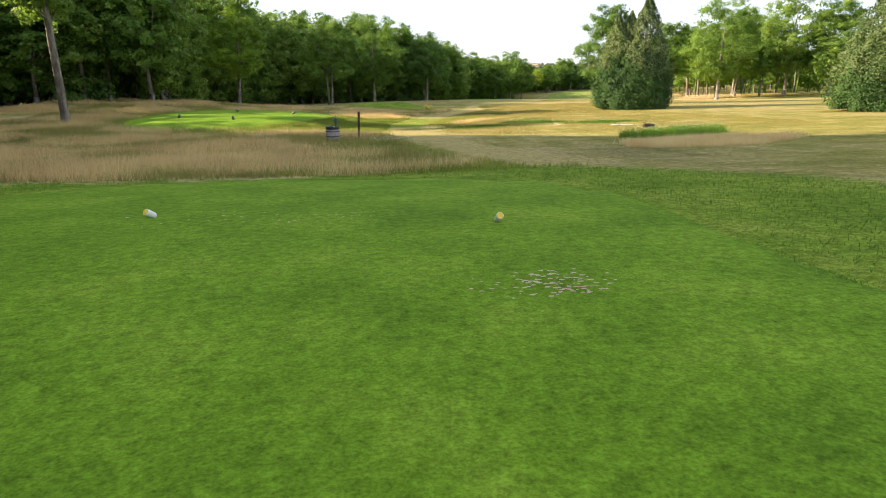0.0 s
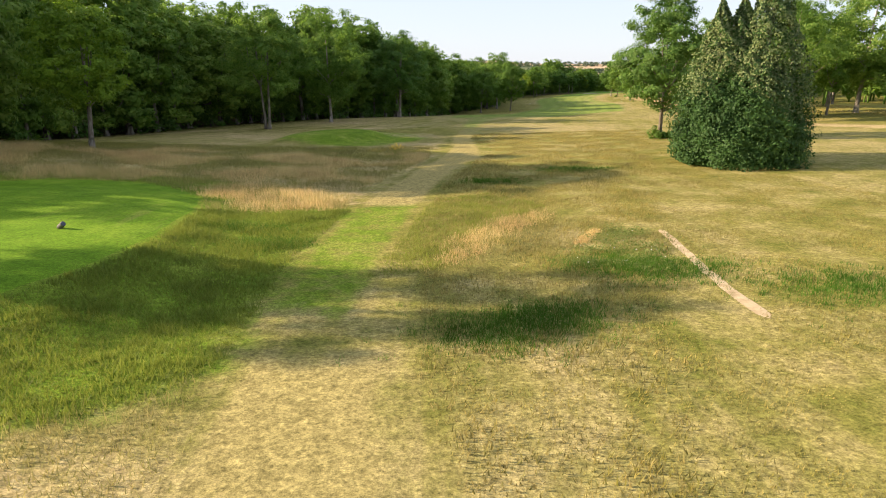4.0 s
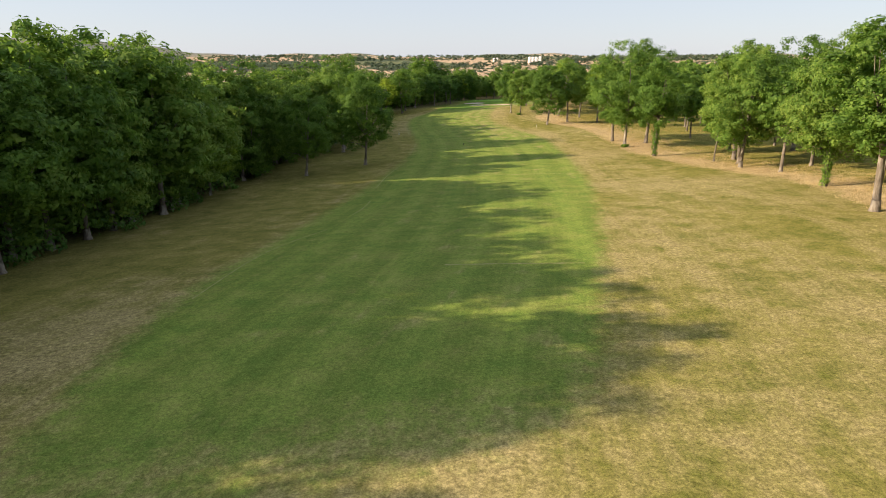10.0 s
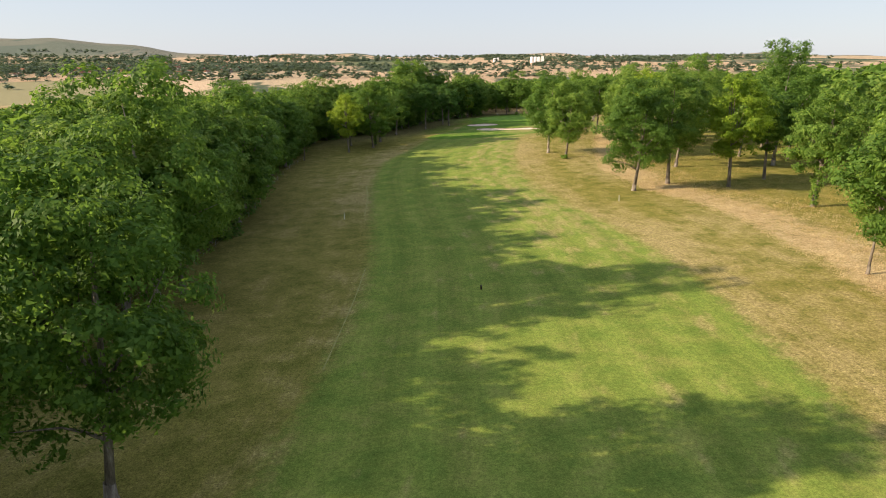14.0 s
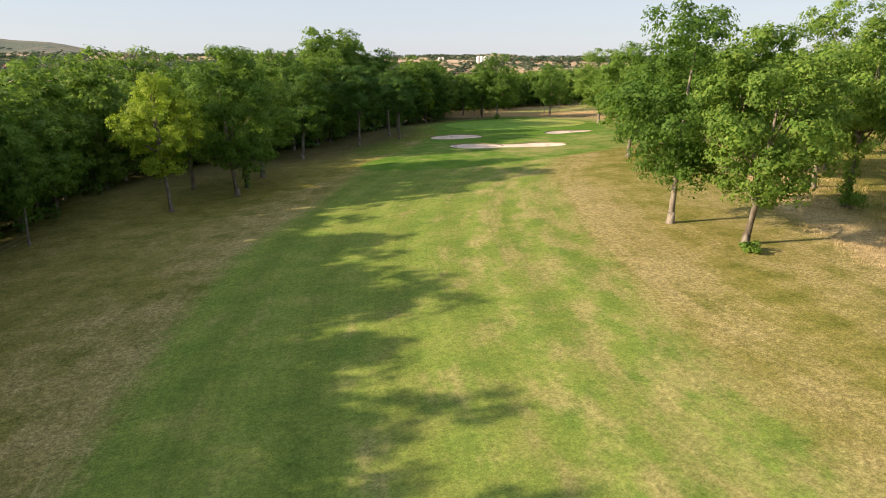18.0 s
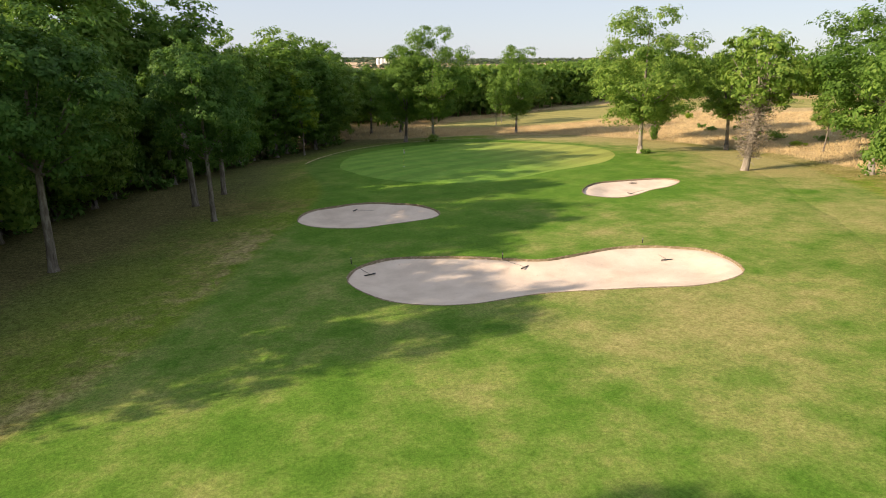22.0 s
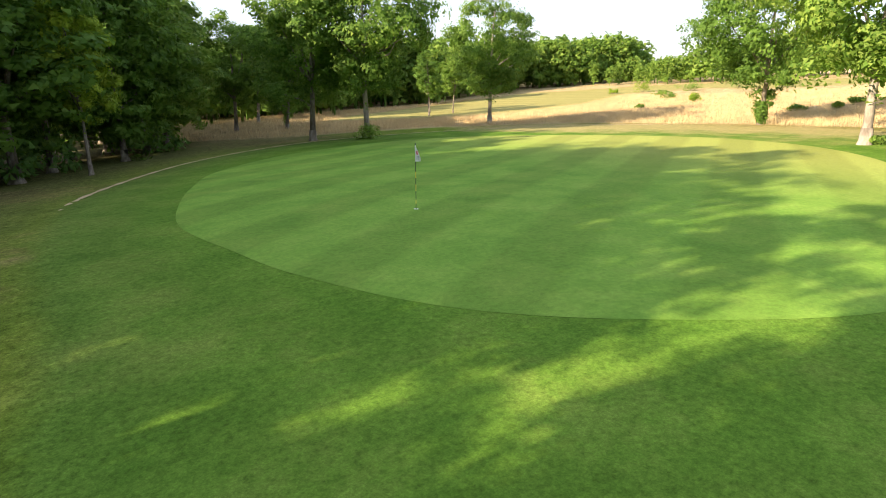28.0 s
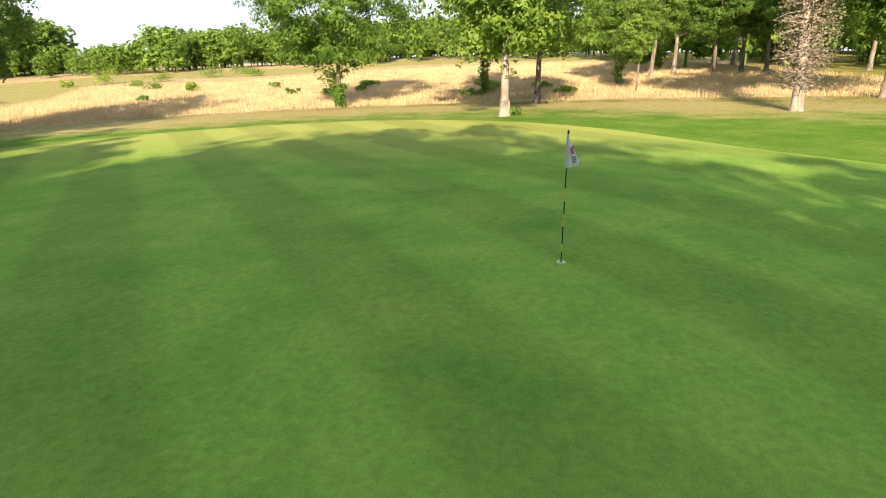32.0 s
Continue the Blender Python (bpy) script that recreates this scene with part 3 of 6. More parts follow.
gx = axis([(-110, -22, 2.0), (-22, 15, 0.62), (15, 118, 1.8), (118, 172, 0.7), (172, 260, 1.6)], -4600, 4600)
gy = axis([(-30, 0, 1.5), (0, 95, 0.8), (95, 170, 1.2), (170, 490, 1.8), (490, 534, 0.7), (534, 640, 1.4)], -3000, 4750)
GX, GY = np.meshgrid(gx, gy)
GZ = ground_z(GX, GY)
for line in (TEE_LINE, TEE_LEFT_LINE, APRON_LINE):
    lo, hi = line.min(0) - 3, line.max(0) + 3
    sel = (GX > lo[0]) & (GX < hi[0]) & (GY > lo[1]) & (GY < hi[1])
    w, d = inside(GX[sel], GY[sel], line)
    GZ[sel] -= np.where(w, 0.25 * smooth(d, 0.2, 2.2), 0)
for line in BUNKERS:
    w, d = inside(GX, GY, line)
    GZ -= np.where(w, 1.0, 0)
ny, nx = GX.shape
idx = np.arange(nx * ny).reshape(ny, nx)
quads = np.stack([idx[:-1, :-1], idx[:-1, 1:], idx[1:, 1:], idx[1:, :-1]], -1).reshape(-1, 4)
me = mesh_from("ground", np.stack([GX, GY, GZ], -1).reshape(-1, 3), quads)


def soft_side(x, y, line, width):
    w, d = inside(x, y, line)
    return np.clip(0.5 + np.where(w, d, -d) / width * 0.5, 0, 1)


def hole_across(x, y):
    """Distance from the middle of the hole, to the right."""
    ys = np.arange(-60, 700, 2.0)
    k = np.hanning(17)
    xs = np.convolve(np.pad(np.interp(ys, MID_Y, MID_X), 8, mode="edge"), k / k.sum(), "valid")
    slope = np.interp(y, ys, np.gradient(xs, ys))
    return (x - np.interp(y, ys, xs)) / np.sqrt(1 + slope * slope)


def set_masks(me, x, y):
    """What grows where, and where shade and haze are painted, point by point of a ground mesh."""
    far = far_weight(x, y)
    across = hole_across(x, y)
    wob = np.sin(x * 0.21 + np.sin(y * 0.13) * 2) * np.sin(y * 0.17 + 1.3)
    wob2 = np.sin(x * 0.11 + 2.0 * np.sin(y * 0.07)) * np.sin(y * 0.09 - x * 0.04)
    # leaf litter; past y 470 wider and stronger to paint deep canopy shade
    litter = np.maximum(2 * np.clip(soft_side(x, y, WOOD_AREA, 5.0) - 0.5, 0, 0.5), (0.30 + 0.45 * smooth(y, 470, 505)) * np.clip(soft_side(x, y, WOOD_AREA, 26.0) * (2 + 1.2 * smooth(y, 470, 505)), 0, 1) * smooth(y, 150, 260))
    surround_in, surround_d = inside(x, y, SURROUND_LINE)
    in_r, d_r = inside(x, y, RIGHT_ROUGH)
    behind = smooth(x * 0.5 + y, 590, 640)
    band = np.where(in_r, np.clip(0.5 + d_r / 5.0, 0, 1) * (1 - (0.70 + 0.22 * wob2) * smooth(d_r, 5, 15) * (1 - behind)), np.clip(0.5 - d_r / 5.0, 0, 1))
    lush_side = np.maximum(soft_side(x, y, LUSH_SIDE, 3.0), 0.85 * soft_side(x, y, LUSH_LEFT_LINE, 4.0))
    left_gold = np.minimum(soft_side(x, y, LEFT_ROUGH, 4.0), 0.26 + 0.20 * smooth(y, 24, 31) - 0.16 * smooth(y, 108, 130) + 0.24 * wob + 0.25 * smooth(-x, 3, 9) * (1 - smooth(y, 38, 46))) * (1 - smooth(lush_side, 0.3, 0.6))
    gold = np.maximum((band - 0.08 + 0.16 * wob) * (0.78 + 0.22 * behind), left_gold)
    fair_in, fair_d = inside(x, y, FAIRWAY_LINE)
    beside = np.where(fair_in, 0, 1) * (across > 0) * smooth(y, 325, 365) * (1 - smooth(y, 470, 500))
    r, az = np.hypot(x - 44, y - 255), np.degrees(np.arctan2(x - 44, y - 255))
    dry = 0.30 + 0.10 * smooth(y, 118, 185) + 0.12 * wob2 - 0.34 * smooth(-across, 14, 26) * smooth(y, 205, 240)
    dry = dry + 0.14 * beside * np.exp(-((fair_d - 3.0) / 3.0) ** 2) - 0.16 * beside * np.exp(-((fair_d - 10.0) / 3.5) ** 2) - 0.62 * in_r * smooth(d_r, 6, 14)
    dry = dry - 0.42 * np.exp(-(((x - 6) / 6.0) ** 2 + ((y - 84) / 14.0) ** 2)) + 0.3 * np.exp(-(((x - 8.2) / 2.6) ** 2 + ((y - 76) / 3.6) ** 2))
    thatch = np.clip(0.55 * np.exp(-(((x - 10.5) / 3.6) ** 2 + ((y - 33) / 8.0) ** 2)) * (0.75 + 0.6 * np.sin(x * 1.3 + y) * np.sin(y * 0.9 - x)) + 0.42 * np.exp(-(((x - 6.2 - 0.55 * (y - 75)) / 1.8) ** 2 + ((y - 75) / 4.5) ** 2)), 0, 0.6)
    values = {"far": smooth(far, 0.25, 0.6),
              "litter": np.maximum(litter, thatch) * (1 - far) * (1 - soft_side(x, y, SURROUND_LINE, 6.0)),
              "gold": np.clip(gold, 0, 1) * (1 - soft_side(x, y, OTHER_HOLE, 6.0)),
              "fair": np.maximum.reduce([soft_side(x, y, FAIRWAY_LINE, 3.6) * smooth(y, 180, 216), soft_side(x, y, OTHER_HOLE, 6.0), 0.52 * soft_side(x, y, MOWN_STRIP, 2.0)]),
              "apron": soft_side(x, y, SURROUND_LINE, 1.6),
              "path": np.minimum(soft_side(x, y, PATH_LINE, 0.8), 0.78 - 0.26 * smooth(y, 112, 150)) * (1 - smooth(y, 58, 66) * (1 - smooth(y, 83, 88))),
              # straw patches; the last term adds straw towards the green's +x side
              "worn": 0.05 + 0.20 * smooth(across, -8, 12) * smooth(y, 322, 372) + 0.05 * smooth(across, 2, 14) * smooth(y, 208, 285) - 0.35 * smooth(np.hypot(x - 158, y - 552), 42, 24) + 0.27 * smooth(np.hypot(x - 152, y - 552), 28, 46) * smooth(y, 478, 492) + 0.42 * smooth(x - 0.25 * (y - 550), 166, 182) * smooth(y, 512, 530),
              "lush": np.maximum.reduce([soft_side(x, y, LUSH_LINE, 2.5), 0.58 * soft_side(x, y, GREEN_PATH, 0.8), 0.9 * soft_side(x, y, TEE_FRONT_LINE, 3.0), lush_side, np.where(surround_in, 0.9, 0.66 + 0.3 * wob) * smooth(y, 488, 515) * (1 - np.where(surround_in, 0, smooth(surround_d, 7, 19))) * (1 - smooth(x, 178, 190))]),
              "dry": dry, "across": across, "ring": np.minimum(inside(x, y, GREEN_LINE)[1], 40.0),
              # where the haze colour lies: village belt and far ridges
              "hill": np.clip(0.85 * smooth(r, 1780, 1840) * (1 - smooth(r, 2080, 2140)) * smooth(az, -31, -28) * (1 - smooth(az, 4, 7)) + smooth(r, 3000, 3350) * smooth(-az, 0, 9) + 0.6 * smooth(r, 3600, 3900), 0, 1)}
    for name, v in values.items():
        me.attributes.new(name, "FLOAT", "POINT").data.foreach_set("value", np.asarray(v, np.float32).ravel())


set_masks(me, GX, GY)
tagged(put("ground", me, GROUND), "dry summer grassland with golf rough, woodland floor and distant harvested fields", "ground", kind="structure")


# ---- mown areas ----
from mathutils.geometry import delaunay_2d_cdt


def mown(name, line, spacing, material, label, category, rise=0.03, holes=(), dip=None, edge=-0.05, kind="structure"):
    lo, hi = line.min(0), line.max(0)
    px, py = np.meshgrid(np.arange(lo[0], hi[0], spacing), np.arange(lo[1], hi[1], spacing))
    px, py = px.ravel() + np.random.uniform(-.2, .2, px.size) * spacing, py.ravel() + np.random.uniform(-.2, .2, py.size) * spacing
    w, d = inside(px, py, line)
    keep = w & (d > 0.35 * spacing)
    rings = [line]
    for h in holes:
        hw, hd = inside(px, py, h)
        keep &= ~hw & (hd > 0.35 * spacing)
        rings.append(h)
    pts = np.stack([px[keep], py[keep]], -1)
    edges, n = [], 0
    for r in rings:
        edges += [(n + i, n + (i + 1) % len(r)) for i in range(len(r))]
        n += len(r)
    allp = np.vstack(rings + [pts])
    v, _, f, *_ = delaunay_2d_cdt([Vector(p) for p in allp], edges, [], 0, 1e-5)
    v = np.array([tuple(p) for p in v])
    f = np.array([t for t in f if len(t) == 3], int)
    c = v[f].mean(1)
    ok = inside(c[:, 0], c[:, 1], line)[0]
    for h in holes:
        ok &= ~inside(c[:, 0], c[:, 1], h)[0]
    f = f[ok]
    d = inside(v[:, 0], v[:, 1], line)[1]
    z = ground_z(v[:, 0], v[:, 1]) + np.where(d < 0.02, edge, rise)
    if dip is not None:
        z = z + dip(v[:, 0], v[:, 1], d)
    ob = put(name, mesh_from(name, np.column_stack([v, z]), f), material)
    return tagged(ob, label, category, kind=kind)


mown("tee_ground", TEE_LINE, 0.9, TEE_TURF, "closely mown lush green teeing ground with worn patches", "tee")
mown("tee_ground_left", TEE_LEFT_LINE, 1.2, TEE_TURF, "raised mown green teeing ground among dry grass", "tee")
apron = mown("green_apron", APRON_LINE, 1.0, GROUND, "mown green apron round the putting green and bunkers", "apron", rise=0.03, holes=BUNKERS, edge=-0.10)
co = np.array([v.co[:2] for v in apron.data.vertices])
set_masks(apron.data, co[:, 0], co[:, 1])
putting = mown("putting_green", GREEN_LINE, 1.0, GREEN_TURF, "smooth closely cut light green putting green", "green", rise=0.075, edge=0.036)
co = np.array([v.co[:2] for v in putting.data.vertices])
# yellower and paler from the middle of the green to its +x side
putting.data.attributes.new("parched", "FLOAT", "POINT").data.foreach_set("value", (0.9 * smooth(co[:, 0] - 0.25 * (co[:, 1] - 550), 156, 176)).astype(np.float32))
for i, line in enumerate(BUNKERS):
    hollow = tagged(new("bunker"), "pale sand bunker with raked sand and a bare soil lip", "bunker", "bunkers", "thing")
    sand = mown("sand", line, 0.5, SAND, "", "", rise=0.0, edge=-0.07, kind="",
         dip=lambda x, y, d: -0.05 - 0.40 * smooth(d, 0, 2.6) + 0.03 * np.sin(x * 1.7) * np.sin(y * 1.3))
    # soil lip
    rim = np.vstack([line])
    nrm = np.roll(rim, -1, 0) - np.roll(rim, 1, 0)
    nrm = np.column_stack([nrm[:, 1], -nrm[:, 0]]) / np.linalg.norm(nrm, axis=1)[:, None]
    cen = rim.mean(0)
    if ((rim - cen) * nrm).sum() < 0:
        nrm = -nrm
    jit = np.random.uniform(0.6, 1.4, len(rim))[:, None]
    top, low = rim + nrm * 0.10 * jit, rim - nrm * 0.05 * jit
    zt, zl = ground_z(top[:, 0], top[:, 1]) + 0.06 * jit[:, 0], ground_z(low[:, 0], low[:, 1]) - 0.17
    zm = ground_z(rim[:, 0], rim[:, 1]) + 0.045 + 0.02 * jit[:, 0]
    k = len(rim)
    vv = np.vstack([np.column_stack([top, zt - 0.06]), np.column_stack([rim, zm]), np.column_stack([low, zl])])
    j = np.arange(k)
    jn = (j + 1) % k
    ff = np.vstack([np.column_stack([j, jn, jn + k, j + k]), np.column_stack([j + k, jn + k, jn + 2 * k, j + 2 * k])])
    sand.parent = hollow
    tagged(put("lip", mesh_from("lip", vv, ff), SOIL, hollow), label="bare brown soil lip")


TRACK = np.array([(13.4, 76.2), (13.2, 74.5), (12.9, 72.8), (12.7, 70.8), (12.35, 68.8), (12.3, 67.8), (12.1, 66.3), (12.0, 63.5), (12.45, 63.5), (12.55, 66.3), (12.75, 67.8), (12.8, 68.8), (13.1, 70.8), (13.35, 72.8), (13.6, 74.5), (13.7, 76.2)])
mown("bare_track", curve_round(TRACK, 0.25), 0.3, BARE, "narrow bare track of pale dry soil", "track", rise=0.02, edge=0.004)

def ribbon(line, width):
    line = np.asarray(line, float)
    t = np.gradient(line, axis=0)
    nn = np.column_stack([-t[:, 1], t[:, 0]]) / (np.linalg.norm(t, axis=1)[:, None] + 1e-9)
    wid = width * (1 + 0.35 * np.sin(np.arange(len(line)) * 1.7))[:, None]
    return np.vstack([line + nn * wid / 2, (line - nn * wid / 2)[::-1]])


i0, i1 = [int(np.argmin(np.hypot(*(SURROUND_LINE - q).T))) for q in ((130.5, 536), (197, 566))]
mown("cut_edge", ribbon(SURROUND_LINE[min(i0, i1):max(i0, i1) + 1], 0.30), 0.5, BARE, "pale dry cut edge of the mown grass round the green", "edge", rise=0.045, edge=0.02)
for bit in ([(14.6, 223), (18.6, 235), (22, 241.5), (27, 248)], [(31, 257), (33.4, 263), (35.2, 269)], [(38.4, 284), (42.5, 297), (47.4, 309.5)], [(53.8, 329), (58, 344), (61, 356)], [(65, 386), (67.8, 402), (69.0, 413)]):
    mown("fairway_cut_edge", ribbon(curve_round(bit, 0.7, False), 0.13), 0.4, FADED, "thin faded scalped line along the fairway's mown edge", "edge", rise=0.016, edge=0.004)
mown("cross_line", ribbon(curve_round([(36, 226.2), (41.6, 224.6), (48.1, 222.4)], 0.8, False), 0.26), 0.4, FADED, "faded straw strip across the fairway", "edge", rise=0.018, edge=0.004)
mown("drain_line", ribbon(curve_round([(60.5, 290.2), (62.8, 289.5), (67, 288), (72.7, 285.9), (75.8, 283.8)], 0.8, False), 0.17), 0.4, STRAW_CUT, "thin faded straw line across the fairway", "drain line", rise=0.02, edge=0.006)

# ---- trees ----
def tube(path, radii, sides):
    """Points and faces of a tapering tube along a path."""
    path = np.asarray(path, float)
    t = np.gradient(path, axis=0)
    t /= np.linalg.norm(t, axis=1)[:, None] + 1e-9
    ref = np.where(np.abs(t[:, 2:3]) > 0.9, [[1.0, 0, 0]], [[0, 0, 1.0]])
    u = np.cross(t, ref)
    u /= np.linalg.norm(u, axis=1)[:, None]
    w = np.cross(t, u)
    a = np.arange(sides) * 2 * np.pi / sides
    v = path[:, None] + np.asarray(radii)[:, None, None] * (np.cos(a)[None, :, None] * u[:, None] + np.sin(a)[None, :, None] * w[:, None])
    n = len(path)
    i, j = np.meshgrid(np.arange(n - 1), np.arange(sides), indexing="ij")
    f = np.stack([i * sides + j, i * sides + (j + 1) % sides, (i + 1) * sides + (j + 1) % sides, (i + 1) * sides + j], -1).reshape(-1, 4)
    return v.reshape(-1, 3), f


def join(pieces):
    vs, fs, n = [], [], 0
    for v, f in pieces:
        vs.append(v)
        fs.append(f + n)
        n += len(v)
    return np.vstack(vs), np.vstack(fs)


def sprays(rng, centres, normals, size):
    """Small folded leaf sprays, pointed at the tip."""
    n = len(centres)
    r = rng.normal(size=(n, 3))
    nn = normals / (np.linalg.norm(normals, axis=1)[:, None] + 1e-9)
    u = np.cross(nn, r)
    u /= np.linalg.norm(u, axis=1)[:, None] + 1e-9
    w = np.cross(nn, u)
    s = size * rng.uniform(0.6, 1.35, n)[:, None]
    fold = rng.uniform(0.05, 0.35, n)[:, None] * s
    wid = rng.uniform(0.5, 0.8, n)[:, None] * s
    tip = centres + u * s * 1.15 - nn * fold
    c, d = centres + w * wid - u * s * 0.55, centres - w * wid - u * s * 0.65 + nn * fold
    v = np.stack([tip, c, d], 1).reshape(-1, 3)
    return v, np.arange(3 * n).reshape(-1, 3)


def crown_points(rng, n, h, r, low, clumps, lump, lean=(0.0, 0.0), shape=0.9):
    """Clump centres inside an oak's outline, then leaf places and directions on the clumps."""
    hz = (h - low) / 2
    mid = (h + low) / 2
    c = rng.normal(size=(clumps, 3))
    c /= np.linalg.norm(c, axis=1)[:, None]
    c *= rng.uniform(0.2, 1.0, clumps)[:, None] ** 0.5
    c = c * [r * 0.94, r * 0.94, hz * 0.84]
    up = (c[:, 2] / hz + 1) / 2
    c[:, :2] *= (1.04 - 0.20 * up ** 2 * shape)[:, None]
    c[:, 2] += mid + 0.04 * h
    c[:, 0] += lean[0] * c[:, 2]
    c[:, 1] += lean[1] * c[:, 2]
    rad = lump * rng.uniform(0.65, 1.35, clumps)
    # each clump carries small tufts of sprays, with dark gaps between
    tufts = max(n // 20, clumps * 4)
    own = rng.integers(0, clumps, tufts)
    d = rng.normal(size=(tufts, 3))
    d[:, 2] = d[:, 2] * 0.9 + 0.35
    d /= np.linalg.norm(d, axis=1)[:, None]
    tuft = c[own] + d * (rad[own] * rng.uniform(0.45, 1.10, tufts) ** 0.5)[:, None] * [1, 1, 0.74]
    pick = rng.integers(0, tufts, n)
    e = rng.normal(size=(n, 3))
    e[:, 2] = e[:, 2] * 0.8 + 0.3
    e /= np.linalg.norm(e, axis=1)[:, None]
    place = tuft[pick] + e * (lump * 0.46 * rng.uniform(0.1, 1.25, n) ** 0.5)[:, None] * [1, 1, 0.7]
    out = place - [0, 0, mid]
    out /= np.linalg.norm(out, axis=1)[:, None] + 1e-9
    k = h / np.quantile(place[:, 2], 0.995)
    c[:, 2] *= k
    place[:, 2] *= k
    normal = e * 0.45 + d[pick] * 1.0 + out * 0.5 + rng.normal(size=(n, 3)) * 0.28 + [0, 0, 0.2]
    return c, place, normal


def oak_parts(seed, h=20.0, r=5.5, low=6.0, leaves=5000, leaf=0.30, clumps=46, lump=1.7, girth=0.36, sides=9, limbs=9, twin=False, ivy=False, bare=0.0):
    rng = np.random.default_rng(seed)
    c, place, normal = crown_points(rng, leaves, h, r, low, clumps, lump)
    wood = []
    fork = low + (h - low) * 0.25
    for k in range(2 if twin else 1):
        off = np.array([0.0, 0.0]) if not twin else np.array([(-1) ** k * 0.45, 0.1 * k])
        zs = np.array([-0.5, 0.0, 0.35, 1.2, low * 0.5, low, fork, (fork + h) / 2, h * 0.86])
        drift = np.cumsum(rng.normal(size=(len(zs), 2)) * 0.13, 0) * (zs / h)[:, None] * 2 + off * (1 + zs / h * 3)[:, None]
        rr = girth * (0.72 if twin else 1) * np.array([1.55, 1.45, 1.12, 1.0, 0.93, 0.84, 0.66, 0.34, 0.06])
        wood.append(tube(np.column_stack([drift, zs]), rr, sides))
        top = np.column_stack([drift, zs])
    order = rng.permutation(len(c))[:limbs]
    for q in order:
        e = c[q]
        s = np.array([0, 0, max(low * 0.85, min(e[2] - 1.0, fork + 2) * rng.uniform(0.75, 0.95))])
        s[:2] = [np.interp(s[2], top[:, 2], top[:, 0]), np.interp(s[2], top[:, 2], top[:, 1])]
        m = (s + e) / 2 + rng.normal(size=3) * 0.4 + [0, 0, -0.3]
        wood.append(tube(np.array([s, (s + m) / 2 + rng.normal(size=3) * 0.1, m, e]), girth * np.array([0.42, 0.32, 0.22, 0.05]), max(4, sides // 2)))
    if bare:
        for _ in range(int(bare)):
            z = rng.uniform(1.2, h * 0.7)
            a = rng.uniform(0, 2 * np.pi)
            ln = rng.uniform(0.8, 2.4)
            s = np.array([0, 0, z])
            e = s + [math.cos(a) * ln, math.sin(a) * ln, rng.uniform(-0.7, 0.5)]
            wood.append(tube(np.array([s, (s + e) / 2 + rng.normal(size=3) * 0.15, e]), np.array([0.05, 0.035, 0.012]), 3))
    if ivy:
        k = 900
        z = rng.uniform(0.2, low * 2.4 + 1.5, k)
        a = rng.uniform(0, 2 * np.pi, k)
        q = girth + rng.uniform(0, 0.5, k) * (0.4 + 1.3 * z / z.max() + 0.5 * np.sin(z * 2.3 + a))
        extra = np.column_stack([np.cos(a) * q, np.sin(a) * q, z])
        place = np.vstack([place, extra])
        normal = np.vstack([normal, np.column_stack([np.cos(a), np.sin(a), np.full(k, 0.4)]) + rng.normal(size=(k, 3)) * 0.4])
    return join(wood), sprays(rng, place, normal, leaf)


def make_tree(name, data, leaf_mat, bark, label, category="tree", group="", kind="thing"):
    root = new(name)
    (wv, wf), (lv, lf) = data
    put("trunk", mesh_from("trunk", wv, wf), bark, root)
    put("crown", mesh_from("crown", lv, lf), leaf_mat, root, False)
    tagged(root, label, category, group, kind)
    return root


def stand(x, y, s=1.0, wide=1.0, turn=None, lean=0.0):
    t = random.uniform(0, 360) if turn is None else turn
    return pose(x, y, gz(x, y) - 0.05, lean, 0, t) @ Matrix.Diagonal((s * wide, s * wide, s, 1))


NEAR_KINDS = {
    "wide": dict(seed=1, r=8.1, low=1.4, leaves=29600, leaf=0.178, clumps=108, lump=1.51),
    "broad": dict(seed=8, r=10.1, low=0.6, leaves=39200, leaf=0.178, clumps=136, lump=1.56, ivy=True),
    "tall": dict(seed=2, r=5.9, low=2.2, leaves=24800, leaf=0.178, clumps=95, lump=1.34),
    "full": dict(seed=3, r=7.0, low=0.8, leaves=29600, leaf=0.178, clumps=112, lump=1.43),
    "high": dict(seed=4, r=6.6, low=3.4, leaves=24000, leaf=0.178, clumps=88, lump=1.38),
    "ivy": dict(seed=5, r=5.9, low=2.2, leaves=22400, leaf=0.178, clumps=85, lump=1.38, ivy=True),
    "twin": dict(seed=6, r=7.3, low=2.6, leaves=26900, leaf=0.178, clumps=95, lump=1.38, twin=True),
    "stem": dict(seed=9, r=7.2, low=4.4, leaves=30400, leaf=0.178, clumps=110, lump=1.42),
    "lone": dict(seed=10, r=4.8, low=8.5, leaves=13000, leaf=0.178, clumps=56, lump=1.25, girth=0.42),
    "slim": dict(seed=7, r=4.4, low=1.8, leaves=17600, leaf=0.178, clumps=64, lump=1.17, girth=0.24),
}
LABELS = {"lone": "old oak with a bare trunk and high thin crown", "stem": "oak tree with a long bare trunk at the wood's edge", "broad": "wide-spreading oak tree with an ivy-clad trunk in dry grass", "wide": "broad oak tree with a full green crown and grey trunk", "tall": "tall oak tree with a narrow green crown", "full": "leafy oak tree with a low dense green crown",
          "high": "oak tree with a bare lower trunk and high green crown", "ivy": "oak tree with an ivy-clad trunk and green crown", "twin": "twin-stemmed oak tree at the edge of the wood",
          "slim": "slim young oak tree with an airy crown"}
